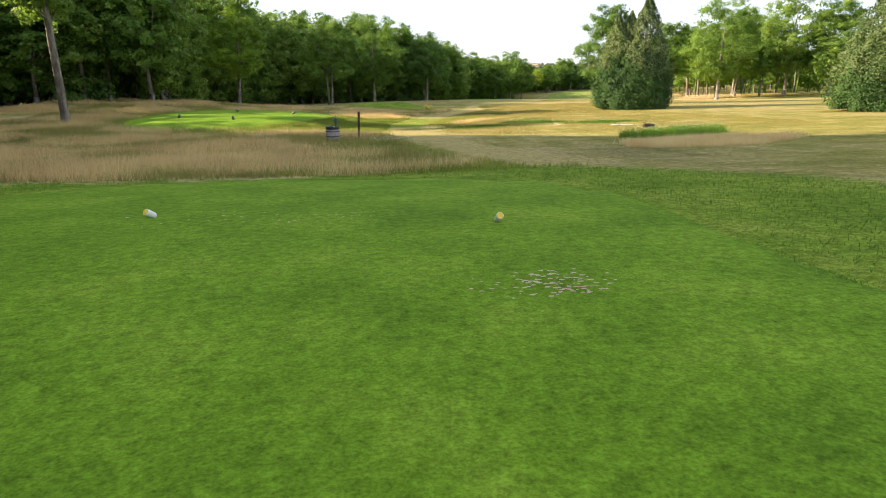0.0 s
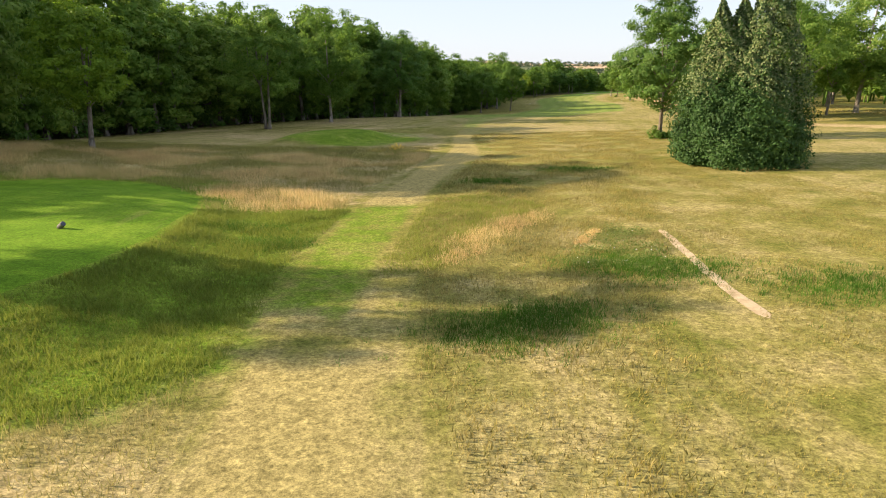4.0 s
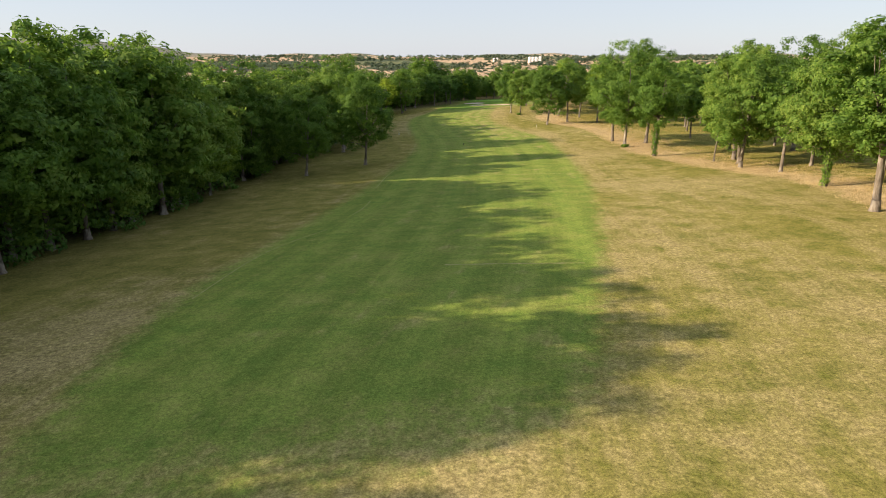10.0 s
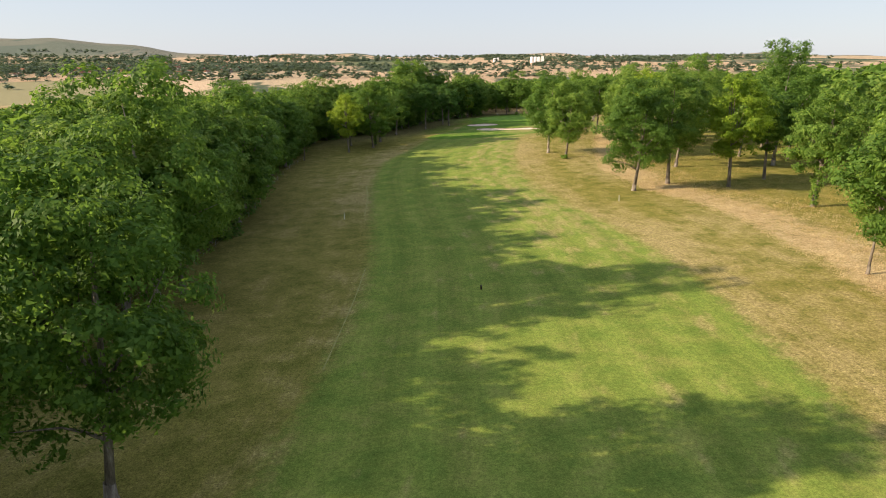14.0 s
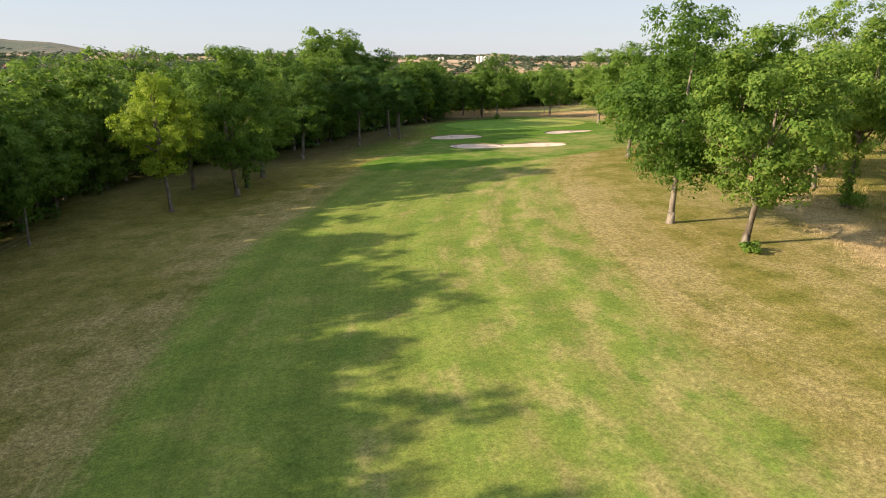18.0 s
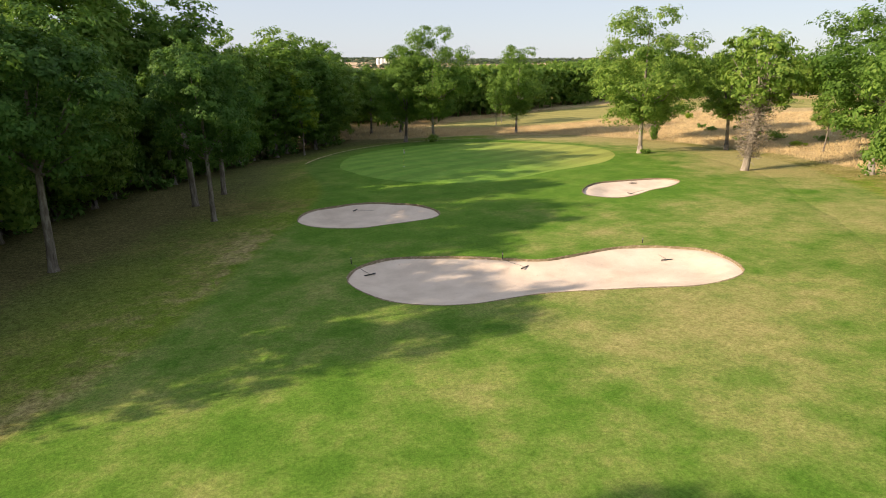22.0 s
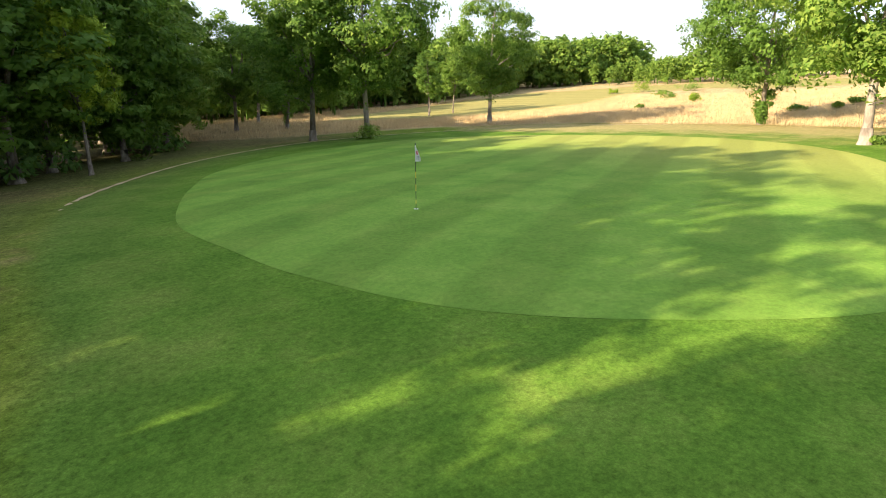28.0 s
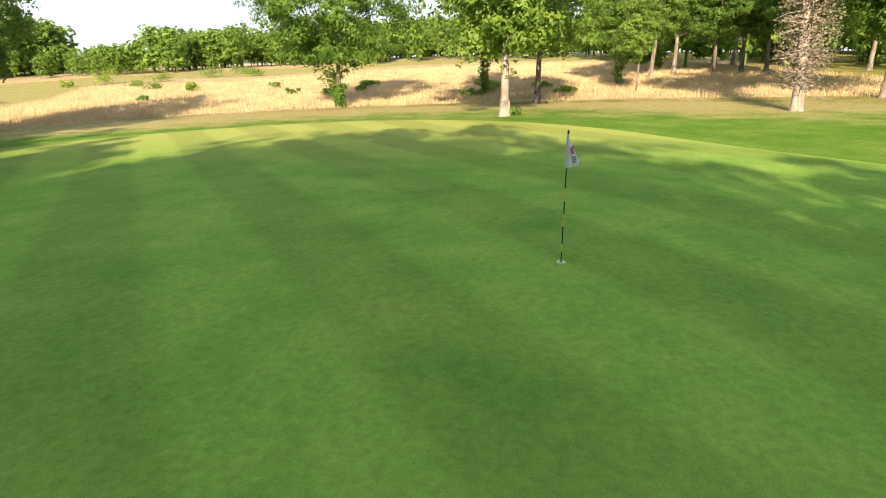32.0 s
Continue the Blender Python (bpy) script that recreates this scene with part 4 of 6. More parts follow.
SINGLES = [  # x, y, height, kind, leaf
    (-42, 72.5, 21, "lone", 0), (-36, 117.5, 16.5, "tall", 2), (-28, 169, 21, "twin", 0), (-18.5, 190, 24, "wide", 0), (-3.6, 212, 21, "tall", 1), (-5, 240, 21, "tall", 0), (34.7, 132, 19, "full", 1), (71.3, 164.4, 20, "wide", 0),
    (60.3, 179.2, 20, "ivy", 0), (64.5, 178.2, 20, "high", 0), (78.3, 181.3, 18, "wide", 2), (96.5, 211, 22, "wide", 0), (100.4, 248.5, 20, "full", 0), (93.2, 233.6, 17, "slim", 0), (113, 284, 22, "tall", 0), (109, 277.5, 22, "full", 0),
    (107.8, 283.5, 21, "slim", 0), (105.6, 273, 20, "full", 0), (103, 297.5, 22, "ivy", 0), (90.3, 223.7, 22, "high", 0), (89.2, 230.2, 22, "tall", 0), (98.7, 247, 21, "ivy", 0), (97, 232, 20, "high", 0),
    (27.1, 306, 18, "full", 0), (40.8, 316, 20, "full", 0), (38.8, 346, 21, "wide", 0), (34.7, 350.6, 21, "tall", 0), (40, 354, 18, "tall", 0),
    (105.5, 314.6, 21, "wide", 0), (108.5, 326, 19, "high", 0), (113.7, 318.3, 21, "tall", 0), (112, 332, 20, "slim", 0), (115, 384, 20, "full", 0), (124.3, 387.3, 21, "tall", 0), (132.7, 380.5, 20, "high", 2), (136.7, 403, 18, "tall", 0), (133.1, 361.2, 19, "ivy", 0),
    (120.5, 424.8, 18, "full", 0), (119.6, 433.6, 17, "wide", 0), (158.2, 398.3, 22, "wide", 0), (133, 290, 20, "wide", 0), (120, 248, 21, "wide", 0), (147, 441, 18, "wide", 0), (144.8, 447, 16, "slim", 0), (141.2, 432, 20, "ivy", 0), (167.6, 440, 20, "wide", 0),
    (71.5, 467, 16.5, "high", 2), (79.6, 473.5, 19.5, "full", 0), (73.8, 482, 17, "high", 0), (81.2, 479.3, 19, "ivy", 0), (84, 487.2, 17, "tall", 0), (58.3, 457, 14.5, "slim", 0), (92.8, 506, 16.5, "tall", 0), (107.4, 522.3, 17, "stem", 1), (119.5, 532.2, 17, "stem", 1), (119, 540.2, 16, "lone", 1), (122.5, 544.3, 16, "lone", 1),
    (142.2, 472.3, 17, "tall", 0), (139.1, 455.9, 17, "full", 0), (155.3, 493.5, 15, "ivy", 0), (157, 486, 16, "full", 2), (155.8, 475.6, 17, "tall", 0), (185, 511.5, 17, "wide", 0), (182.2, 542.6, 17, "wide", 0), (200.5, 557.2, 16.5, "broad", 0), (195.3, 537.8, 15, "tall", 0),
    (207.8, 541.6, 16, "ivy", 0), (201.1, 526.4, 13, "slim", 0), (212, 525, 16, "ivy", 0), (217.9, 519, 17, "high", 0), (223, 514, 17, "tall", 0), (223, 508.3, 16, "high", 0), (221, 505.5, 16, "tall", 0), (219.3, 503, 16, "high", 0), (207.5, 505.7, 16, "ivy", 0),
    (191.5, 588, 15, "wide", 0), (168.5, 583, 17.5, "wide", 0), (164.5, 587, 18, "full", 0), (168.4, 614.4, 15, "tall", 0), (177.5, 617, 15, "ivy", 0), (174, 610.3, 15, "full", 0), (181, 634, 15, "tall", 0), (142.4, 581.4, 13.5, "slim", 2), (9.5, 291, 17.5, "full", 2), (88, 191, 24, "full", 0), (99, 184, 25, "wide", 0), (107, 176, 24, "full", 0), (204, 615, 13, "slim", 0), (212, 617.5, 13, "slim", 0), (211, 623, 13, "slim", 0)]
built = {}
LEAVES = (OAK_LEAF, DARK_LEAF, YOUNG_LEAF)


def kind_tree(kind, leaf, x, y, h):
    bark = BARK_PALE if kind in ("wide",) else BARK
    key = (kind, leaf)
    m = stand(x, y, h / 20.0, random.uniform(0.92, 1.12))
    if key in built:
        return copy_thing(built[key], m)
    src = next((b for k, b in built.items() if k[0] == kind), None)
    if src is None:
        root = make_tree("oak_tree", oak_parts(**NEAR_KINDS[kind]), LEAVES[leaf], bark, LABELS[kind], group="oaks along the fairway")
    else:
        root = new("oak_tree")
        for ch in src.children:
            data = ch.data if ch.name.startswith("trunk") else ch.data.copy()
            if ch.name.startswith("crown"):
                data.materials[0] = LEAVES[leaf]
            o = new(ch.name.split(".")[0], data)
            o.parent = root
        tagged(root, ("yellow-green " if leaf == 2 else "dark green ") + LABELS[kind].replace(" green", ""), "tree", "oaks along the fairway", "thing")
    root.matrix_basis = m
    built[key] = root
    return root


random.seed(5)
for x, y, h, kind, leaf in SINGLES:
    kind_tree(kind, leaf, x, y, h)

# trees of the wood's edge, lighter meshes
EDGE_KINDS = [oak_parts(20 + i, r=(5.0, 6.0, 4.6, 5.4)[i], low=(-1.5, -0.5, -2.0, -1.0)[i], leaves=13500, leaf=0.25, clumps=110, lump=1.5, sides=6, limbs=5) for i in range(4)]
edge_roots = []


def edge_tree(k, x, y, h):
    m = stand(x, y, h / 20.0, random.uniform(0.95, 1.2))
    if len(edge_roots) <= k:
        root = make_tree("woodland_tree", EDGE_KINDS[k], OAK_LEAF, BARK, "dense green woodland tree leafy almost to the ground", group="trees at the wood's edge")
        root.matrix_basis = m
        edge_roots.append(root)
        return root
    return copy_thing(edge_roots[k], m)


def edge_height(y):
    lo, hi = np.interp(y, [0, 12, 52, 57, 66, 90, 98, 128, 140, 215, 235, 300, 448, 456, 476, 484, 537, 540, 549, 552], [20, 23.5, 23.5, 15.5, 16, 17, 17, 18.5, 20, 20.5, 18.5, 17.8, 15.5, 13, 12.5, 13.5, 13.6, 13.0, 12.8, 15]), 3.0
    return random.uniform(lo, lo + hi)


random.seed(8)
for x, y, h in ((-47, 111, 25), (-46, 104.5, 23.5), (-44, 186, 22), (-38, 196, 21), (88, 515, 16), (93, 521, 16), (99, 527, 16), (84, 511, 15), (103, 534, 16.5), (104, 552, 21), (110, 556, 21), (114, 563, 20)):
    edge_tree(len(edge_roots) % 4, x, y, h)
edge_line = curve_round(WOOD_EDGE, 1.0, False)
seg = np.concatenate([[0], np.cumsum(np.linalg.norm(np.diff(edge_line, axis=0), axis=1))])
placed = [(x, y) for x, y, *_ in SINGLES] + [(-47, 111), (-46, 104.5), (88, 515), (93, 521), (99, 527), (84, 511), (103, 534)]
n_edge = 0
for row, gap in ((1.5, 6.0), (8.0, 7.0)):
    s = 0.0
    while s < seg[-1]:
        i = min(np.searchsorted(seg, s), len(edge_line) - 2)
        t = edge_line[min(i + 2, len(edge_line) - 1)] - edge_line[max(i - 2, 0)]
        t /= np.linalg.norm(t) + 1e-9
        p = edge_line[i] + np.array([-t[1], t[0]]) * (row + random.uniform(-1.2, 1.8))
        s += gap * random.uniform(0.8, 1.25)
        if min(math.hypot(p[0] - a, p[1] - b) for a, b in placed) < 3.5:
            continue
        placed.append(tuple(p))
        edge_tree(random.randrange(4), p[0], p[1], edge_height(p[1]))
        n_edge += 1

# trees of the open wood across the hole
OPEN_KINDS = [oak_parts(30 + i, r=(5.0, 5.8, 4.6)[i], low=(4.5, 4.0, 5.5)[i], leaves=8200, leaf=0.295, clumps=84, lump=1.45, sides=7, limbs=6) for i in range(3)]
open_roots = []


def open_tree(x, y, h):
    m = stand(x, y, h / 20.0, random.uniform(0.95, 1.15))
    k = random.randrange(3) if len(open_roots) >= 3 else len(open_roots)
    if k == len(open_roots):
        root = make_tree("oak_tree", OPEN_KINDS[k], OAK_LEAF, BARK, "oak tree with a grey trunk in the open grassy wood", group="oaks of the open wood")
        root.matrix_basis = m
        open_roots.append(root)
        return root
    return copy_thing(open_roots[k], m)


random.seed(9)
tries = 0
right_n = 0
while tries < 2500 and right_n < 70:
    tries += 1
    x, y = random.uniform(78, 260), random.uniform(100, 530)
    w, d = inside(np.array([x]), np.array([y]), RIGHT_AREA)
    if not w[0] or d[0] < 3 or d[0] > 60 or min(math.hypot(x - a, y - b) for a, b in placed) < 8.5:
        continue
    placed.append((x, y))
    open_tree(x, y, random.uniform(16, 21))
    right_n += 1


# deep woods and far trees, too many to count
def bulk(name, spots, kinds, material, label, seed):
    rng = np.random.default_rng(seed)
    lv, lf, n = [], [], 0
    for x, y, h in spots:
        v, f = kinds[rng.integers(len(kinds))]
        a = rng.uniform(0, 2 * np.pi)
        rot = np.array([[math.cos(a), -math.sin(a), 0], [math.sin(a), math.cos(a), 0], [0, 0, 1]])
        s = h / 20.0
        lv.append((v * [s * rng.uniform(0.95, 1.2), s, s]) @ rot.T + [x, y, gz(x, y)])
        lf.append(f + n)
        n += len(v)
    return tagged(put(name, mesh_from(name, np.vstack(lv), np.vstack(lf)), material, None, False), label, "woodland", kind="stuff")


def light_tree(seed, leaves, leaf, clumps=30, low=6.0):
    rng = np.random.default_rng(seed)
    _, p, nrm = crown_points(rng, leaves, 20.0, 5.6, low, clumps, 2.1)
    tv, tf = tube(np.array([(0, 0, -.5), (0, 0, 6.0), (0, 0, 13.0)]), np.array([0.4, 0.3, 0.1]), 4)
    return join([sprays(rng, p, nrm, leaf), (tv, np.vstack([tf[:, [0, 1, 2]], tf[:, [0, 2, 3]]]))])


random.seed(11)
LIGHT = [light_tree(40 + i, 480, 0.95) for i in range(4)]
LOW = [light_tree(50 + i, 440, 1.20, 44, -1.0) for i in range(4)]
FINE = [light_tree(54 + i, 2500, 0.50, 60, 3.0) for i in range(4)]
spots = []
for gx_ in np.arange(-200, 130, 7.5):
    for gy_ in np.arange(-80, 760, 7.5):
        x, y = gx_ + random.uniform(-2.5, 2.5), gy_ + random.uniform(-2.5, 2.5)
        spots.append((x, y))
sp = np.array(spots)
w, d = inside(sp[:, 0], sp[:, 1], WOOD_AREA)
d_edge = np.array([np.hypot(*(edge_line[::4] - p).T).min() for p in sp])
spots = [(x, y, (random.uniform(15.0, 19.0) + (3.0 if 95 < y < 190 else 0)) * (0.62 if y < 92 else 0.68 if 445 < y < 482 else 0.85 if y > 440 else 1), b) for (x, y), a, b in zip(sp, w, d_edge) if a and 12 < b < 105]
bulk("woodland_canopy", [q[:3] for q in spots if q[3] < 34], FINE, OAK_LEAF, "leafy green canopy of the wood behind its edge", 2)
bulk("deep_woodland", [q[:3] for q in spots if q[3] >= 34], LOW, OAK_LEAF, "deep green broadleaf wood beyond the first trees", 3)
sp = np.column_stack([np.random.uniform(85, 420, 1500), np.random.uniform(60, 520, 1500)])
w, d = inside(sp[:, 0], sp[:, 1], RIGHT_AREA)
spots = [(x, y, random.uniform(16, 20)) for (x, y), a, b in zip(sp, w, d) if a and b > 45][:420]
bulk("open_woodland", spots, LIGHT + LOW, OAK_LEAF, "green oak wood with open grassy floor", 4)
# woods behind the green and beyond the dry field
spots = [(random.uniform(130, 420), random.uniform(690, 800), random.uniform(12, 15.5)) for _ in range(300)]
spots += [(random.uniform(318, 400) - 0.25 * (y - 560), y, random.uniform(9, 12) if y < 622 else random.uniform(5.5, 8)) for y in np.random.uniform(470, 690, 460)]
spots += [(random.uniform(150, 250), random.uniform(660, 700), random.uniform(12, 16)) for _ in range(70)]
spots += [(random.uniform(140, 205), random.uniform(632, 668), random.uniform(12, 15)) for _ in range(45)]
spots += [(x, 653 + 6 * math.sin(x * 0.05) + random.uniform(0, 34), random.uniform(12.5, 16)) for x in np.random.uniform(182, 340, 170)]
spots += [(random.uniform(232, 300), random.uniform(430, 515), random.uniform(12, 15)) for _ in range(70)]
spots += [(random.uniform(285, 360), random.uniform(400, 560), random.uniform(8.5, 11)) for _ in range(190)]
BACK = [light_tree(58 + i, 640, 0.86, 48, -2.0) for i in range(4)]
bulk("back_woodland", spots, BACK, OAK_LEAF, "green wood beyond the dry grass field", 5)
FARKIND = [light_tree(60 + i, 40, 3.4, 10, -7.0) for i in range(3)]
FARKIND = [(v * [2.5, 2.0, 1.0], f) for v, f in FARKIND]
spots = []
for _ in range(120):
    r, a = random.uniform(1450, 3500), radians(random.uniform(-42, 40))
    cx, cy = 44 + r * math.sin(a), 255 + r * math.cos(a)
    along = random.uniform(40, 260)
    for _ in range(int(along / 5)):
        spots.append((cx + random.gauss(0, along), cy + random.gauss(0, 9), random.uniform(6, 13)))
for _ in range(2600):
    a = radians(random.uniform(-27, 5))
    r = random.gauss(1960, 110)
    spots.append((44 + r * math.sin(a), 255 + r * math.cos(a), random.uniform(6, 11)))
bulk("far_trees", spots, FARKIND, HAZED_LEAF, "hedgerows and scattered trees of the distant plain in haze-paled colour", 6)


# leafy undergrowth at the foot of the wood's edge
rng = np.random.default_rng(91)
k = 58000
at = rng.uniform(0, seg[-1], k)
ex, ey = np.interp(at, seg, edge_line[:, 0]), np.interp(at, seg, edge_line[:, 1])
tx, ty = np.gradient(edge_line[:, 0]), np.gradient(edge_line[:, 1])
nx_, ny_ = -np.interp(at, seg, ty), np.interp(at, seg, tx)
nl = np.hypot(nx_, ny_) + 1e-9
out = rng.uniform(0.5, 6.0, k) + 1.2 * np.sin(at * 0.35) + 0.8 * np.sin(at * 0.9 + 2)
px_, py_ = ex + nx_ / nl * out, ey + ny_ / nl * out
top = 4.4 + 1.5 * np.sin(at * 0.5 + 1) + 1.0 * np.sin(at * 1.3)
up_ = np.clip(top, 1.2, 7) * np.sqrt(rng.uniform(0, 1, k)) * np.clip((out + 0.6) / 2.5, 0.25, 1)
uv, uf = sprays(rng, np.column_stack([px_, py_, ground_z(px_, py_) + up_]), rng.normal(size=(k, 3)) * 0.7 + np.column_stack([-nx_ / nl, -ny_ / nl, np.full(k, 0.5)]), 0.30)
tagged(put("undergrowth", mesh_from("undergrowth", uv, uf), DARK_LEAF, None, False), "dark green undergrowth along the foot of the wood", "undergrowth", kind="stuff")

# ---- conifers ----
def conifer(name, tops, leaves, seed, label, dry_from):
    """A bushy cypress of several stems: dense dark skirt to the ground, loose dry sprays above."""
    rng = np.random.default_rng(seed)
    root = new(name)
    pts, nrm = [], []
    weight = np.array([th * tr for _, _, th, tr in tops])
    for (tx, ty, th, tr), k in zip(tops, (leaves * weight / weight.sum()).astype(int)):
        u = rng.uniform(0, 1, k) ** 1.15
        prof = np.interp(u, [0, .04, .12, .24, .38, .52, .68, .84, 1.0], [.86, .97, 1.0, 1.0, .92, .76, .52, .27, .02])
        a = rng.uniform(0, 2 * np.pi, k)
        lump = 1 + 0.07 * np.sin(a * 5 + u * 9 + tx) + 0.07 * np.sin(a * 11 - u * 15 + ty) + 0.16 * u * np.sin(a * 4 + u * 34)
        rr = tr * prof * lump * rng.uniform(0.80, 1.05, k)
        # sprays hang in fans: lifted at the stem, dipping at the rim
        dip = 0.35 * u * np.sin(a * 7 + u * 50)
        pts.append(np.column_stack([tx * (1 - 0.35 * (1 - u)) + np.cos(a) * rr, ty + np.sin(a) * rr, np.maximum(0.05, 0.08 + u * th + dip)]))
        nrm.append(np.column_stack([np.cos(a), np.sin(a), 0.15 + 0.3 * u]) + rng.normal(size=(k, 3)) * 0.5)
    p, q = np.vstack(pts), np.vstack(nrm)
    ang = np.arctan2(p[:, 1], p[:, 0])
    rise = (p[:, 2] - dry_from - 1.2 * np.sin(ang * 2.0) - 0.8 * np.sin(ang * 5 + p[:, 2])) / 3.0
    dry = rng.uniform(0, 1, len(p)) < np.clip(rise, 0, 0.66)
    trunks = [tube(np.array([(tx * 0.65, ty, -0.3), (tx * 0.85, ty, th * 0.5), (tx, ty, th * 0.95)]), np.array([0.35, 0.22, 0.04]), 7) for tx, ty, th, tr in tops]
    v, f = join(trunks)
    put("trunk", mesh_from("trunk", v, f), BARK, root)
    v, f = sprays(rng, p[~dry], q[~dry], 0.12)
    put("foliage", mesh_from("foliage", v, f), CONIFER_LEAF, root, False)
    v, f = sprays(rng, p[dry], q[dry], 0.115)
    tagged(put("dry_foliage", mesh_from("dry_foliage", v, f), DRY_LEAF, root, False), label="greyish dry upper sprays")
    return tagged(root, label, "conifer", "", "thing")


random.seed(12)
c1 = conifer("conifer", [(-2.8, 0.4, 14.2, 4.0), (1.6, -0.3, 17.0, 4.6), (-0.8, 0.4, 14.4, 4.4), (-0.3, -1.8, 10.5, 5.2), (0.4, 2.6, 11.0, 4.9), (4.0, 0.8, 8.5, 3.2), (-4.2, -0.6, 8.0, 3.0)], 150000, 1, "broad bushy conifer, dark green skirt below and dry grey-green above", 5.5)
c1.matrix_basis = pose(31, 103, gz(31, 103))
c2 = conifer("conifer", [(0, 0, 15.0, 5.2), (1.5, 1.2, 12.0, 4.4)], 64000, 2, "broad light green conical conifer on mown grass", 2.5)
c2.matrix_basis = pose(50.4, 73, gz(50.4, 73))

# ---- grasses ----
def blades(name, xs, ys, per, height, width, material, label, seed, spread=0.25, droop=0.35, tall=None):
    rng = np.random.default_rng(seed)
    n = len(xs) * per
    x = np.repeat(xs, per) + rng.normal(size=n) * spread
    y = np.repeat(ys, per) + rng.normal(size=n) * spread
    z = ground_z(x, y)
    h = height * rng.uniform(0.55, 1.25, n) * (1 if tall is None else np.repeat(tall, per))
    a = rng.uniform(0, 2 * np.pi, n)
    b = rng.uniform(0, 2 * np.pi, n)
    d = droop * h * rng.uniform(0.2, 1.2, n)
    w = width * rng.uniform(0.6, 1.4, n)
    base = np.column_stack([x, y, z - 0.02])
    off = np.column_stack([np.cos(a) * w, np.sin(a) * w, np.zeros(n)])
    bend = np.column_stack([np.cos(b) * d, np.sin(b) * d, h])
    v = np.stack([base - off, base + off, base + bend], 1).reshape(-1, 3)
    f = np.arange(3 * n).reshape(-1, 3)
    return tagged(put(name, mesh_from(name, v, f), material, None, False), label, "grass", kind="stuff")


def scatter(poly, count, seed, lo_hi, keep=None):
    rng = np.random.default_rng(seed)
    x, y = rng.uniform(lo_hi[0], lo_hi[1], count), rng.uniform(lo_hi[2], lo_hi[3], count)
    ok = inside(x, y, poly)[0]
    if keep is not None:
        ok &= keep(x, y)
    return x[ok], y[ok]


def clear_of(*lines):
    return lambda x, y: np.all([~inside(x, y, q)[0] for q in lines], axis=0)


off_tees = clear_of(TEE_LINE, TEE_LEFT_LINE, TEE_FRONT_LINE, PATH_LINE)
def patchy(x, y, size, shift=0.0):
    """Soft patches between 0 and 1."""
    u, w = x / size + shift, y / size - shift
    return 0.5 + 0.22 * (np.sin(u * 2.1 + np.sin(w * 1.7)) + np.sin(w * 2.6 + 1.4 * np.sin(u * 1.3 + 2)) + 0.6 * np.sin(u * 5.3 + 3 * np.sin(w * 2.2)) * np.sin(w * 4.7 + u))


x, y = scatter(LEFT_ROUGH, 90000, 21, (-60, 4, 21, 120), lambda a, b: off_tees(a, b) & ~inside(a, b, LUSH_SIDE)[0])
p = patchy(x, y, 5.0)
p += 0.16 * ((y < 40) & (x < -3))
p -= 0.6 * ((x > -15) & (y > 63) & (y < 84)) + 0.22 * ((x > -13) & (y > 36) & (y <= 63))
x, y, p = x[p > 0.5], y[p > 0.5], p[p > 0.5]
blades("tall_dry_grass", x, y, 6, 0.50, 0.009, GRASS_DRY, "tall straw-coloured dry grass", 22, 0.3, 0.6, 0.5 + p)
x, y = scatter(LEFT_ROUGH, 110000, 23, (-50, 6, 21, 130), lambda a, b: off_tees(a, b) & ~inside(a, b, LUSH_SIDE)[0])
blades("mixed_rough_grass", x, y, 5, 0.30, 0.011, GRASS_MIXED, "green and straw-coloured rough grass", 24, 0.3, 0.7, 0.5 + patchy(x, y, 3.0, 4.0))
x, y = scatter(LUSH_SIDE, 26000, 71, (-20, -3, 58, 86), off_tees)
blades("green_rough_grass", x, y, 5, 0.24, 0.016, GRASS_LUSH, "thick green rough grass beside the mown path", 72, 0.14, 0.8, 0.4 + patchy(x, y, 1.4))
NEAR_PATH = np.array([(-10, 22), (2.5, 24), (6, 25), (2.5, 30), (-0.2, 38), (-2.6, 46), (-9, 40)], float)
x, y = scatter(NEAR_PATH, 9000, 73, (-10, 7, 21, 47), off_tees)
blades("green_edge_grass", x, y, 4, 0.26, 0.012, GRASS_LUSH, "thick green grass along the worn path", 74, 0.14, 0.7, 0.4 + patchy(x, y, 2.0))
RIGHT_STRIP = np.array([(6, 30), (26, 28), (34, 60), (30, 95), (38, 150), (8, 150), (10.5, 122), (5.5, 106), (2.6, 94), (1.0, 80), (0.7, 60)], float)
x, y = scatter(RIGHT_STRIP, 60000, 25, (0, 40, 52, 150), off_tees)
p = patchy(x, y, 2.6, 1.0)
keep = (p > 0.28) | (x < 9)
x, y, p = x[keep], y[keep], p[keep]
lift = np.where(np.hypot(x - 14, y - 97) < 12, 1.2, 1.0) * np.where(x - (y - 80) * 0.35 > 15, 0.55, 1.0)
blades("short_rough_grass", x, y, 5, 0.19, 0.018, GRASS_ROUGH, "patchy yellow-green rough grass", 26, 0.16, 0.7, (0.4 + p) * lift)
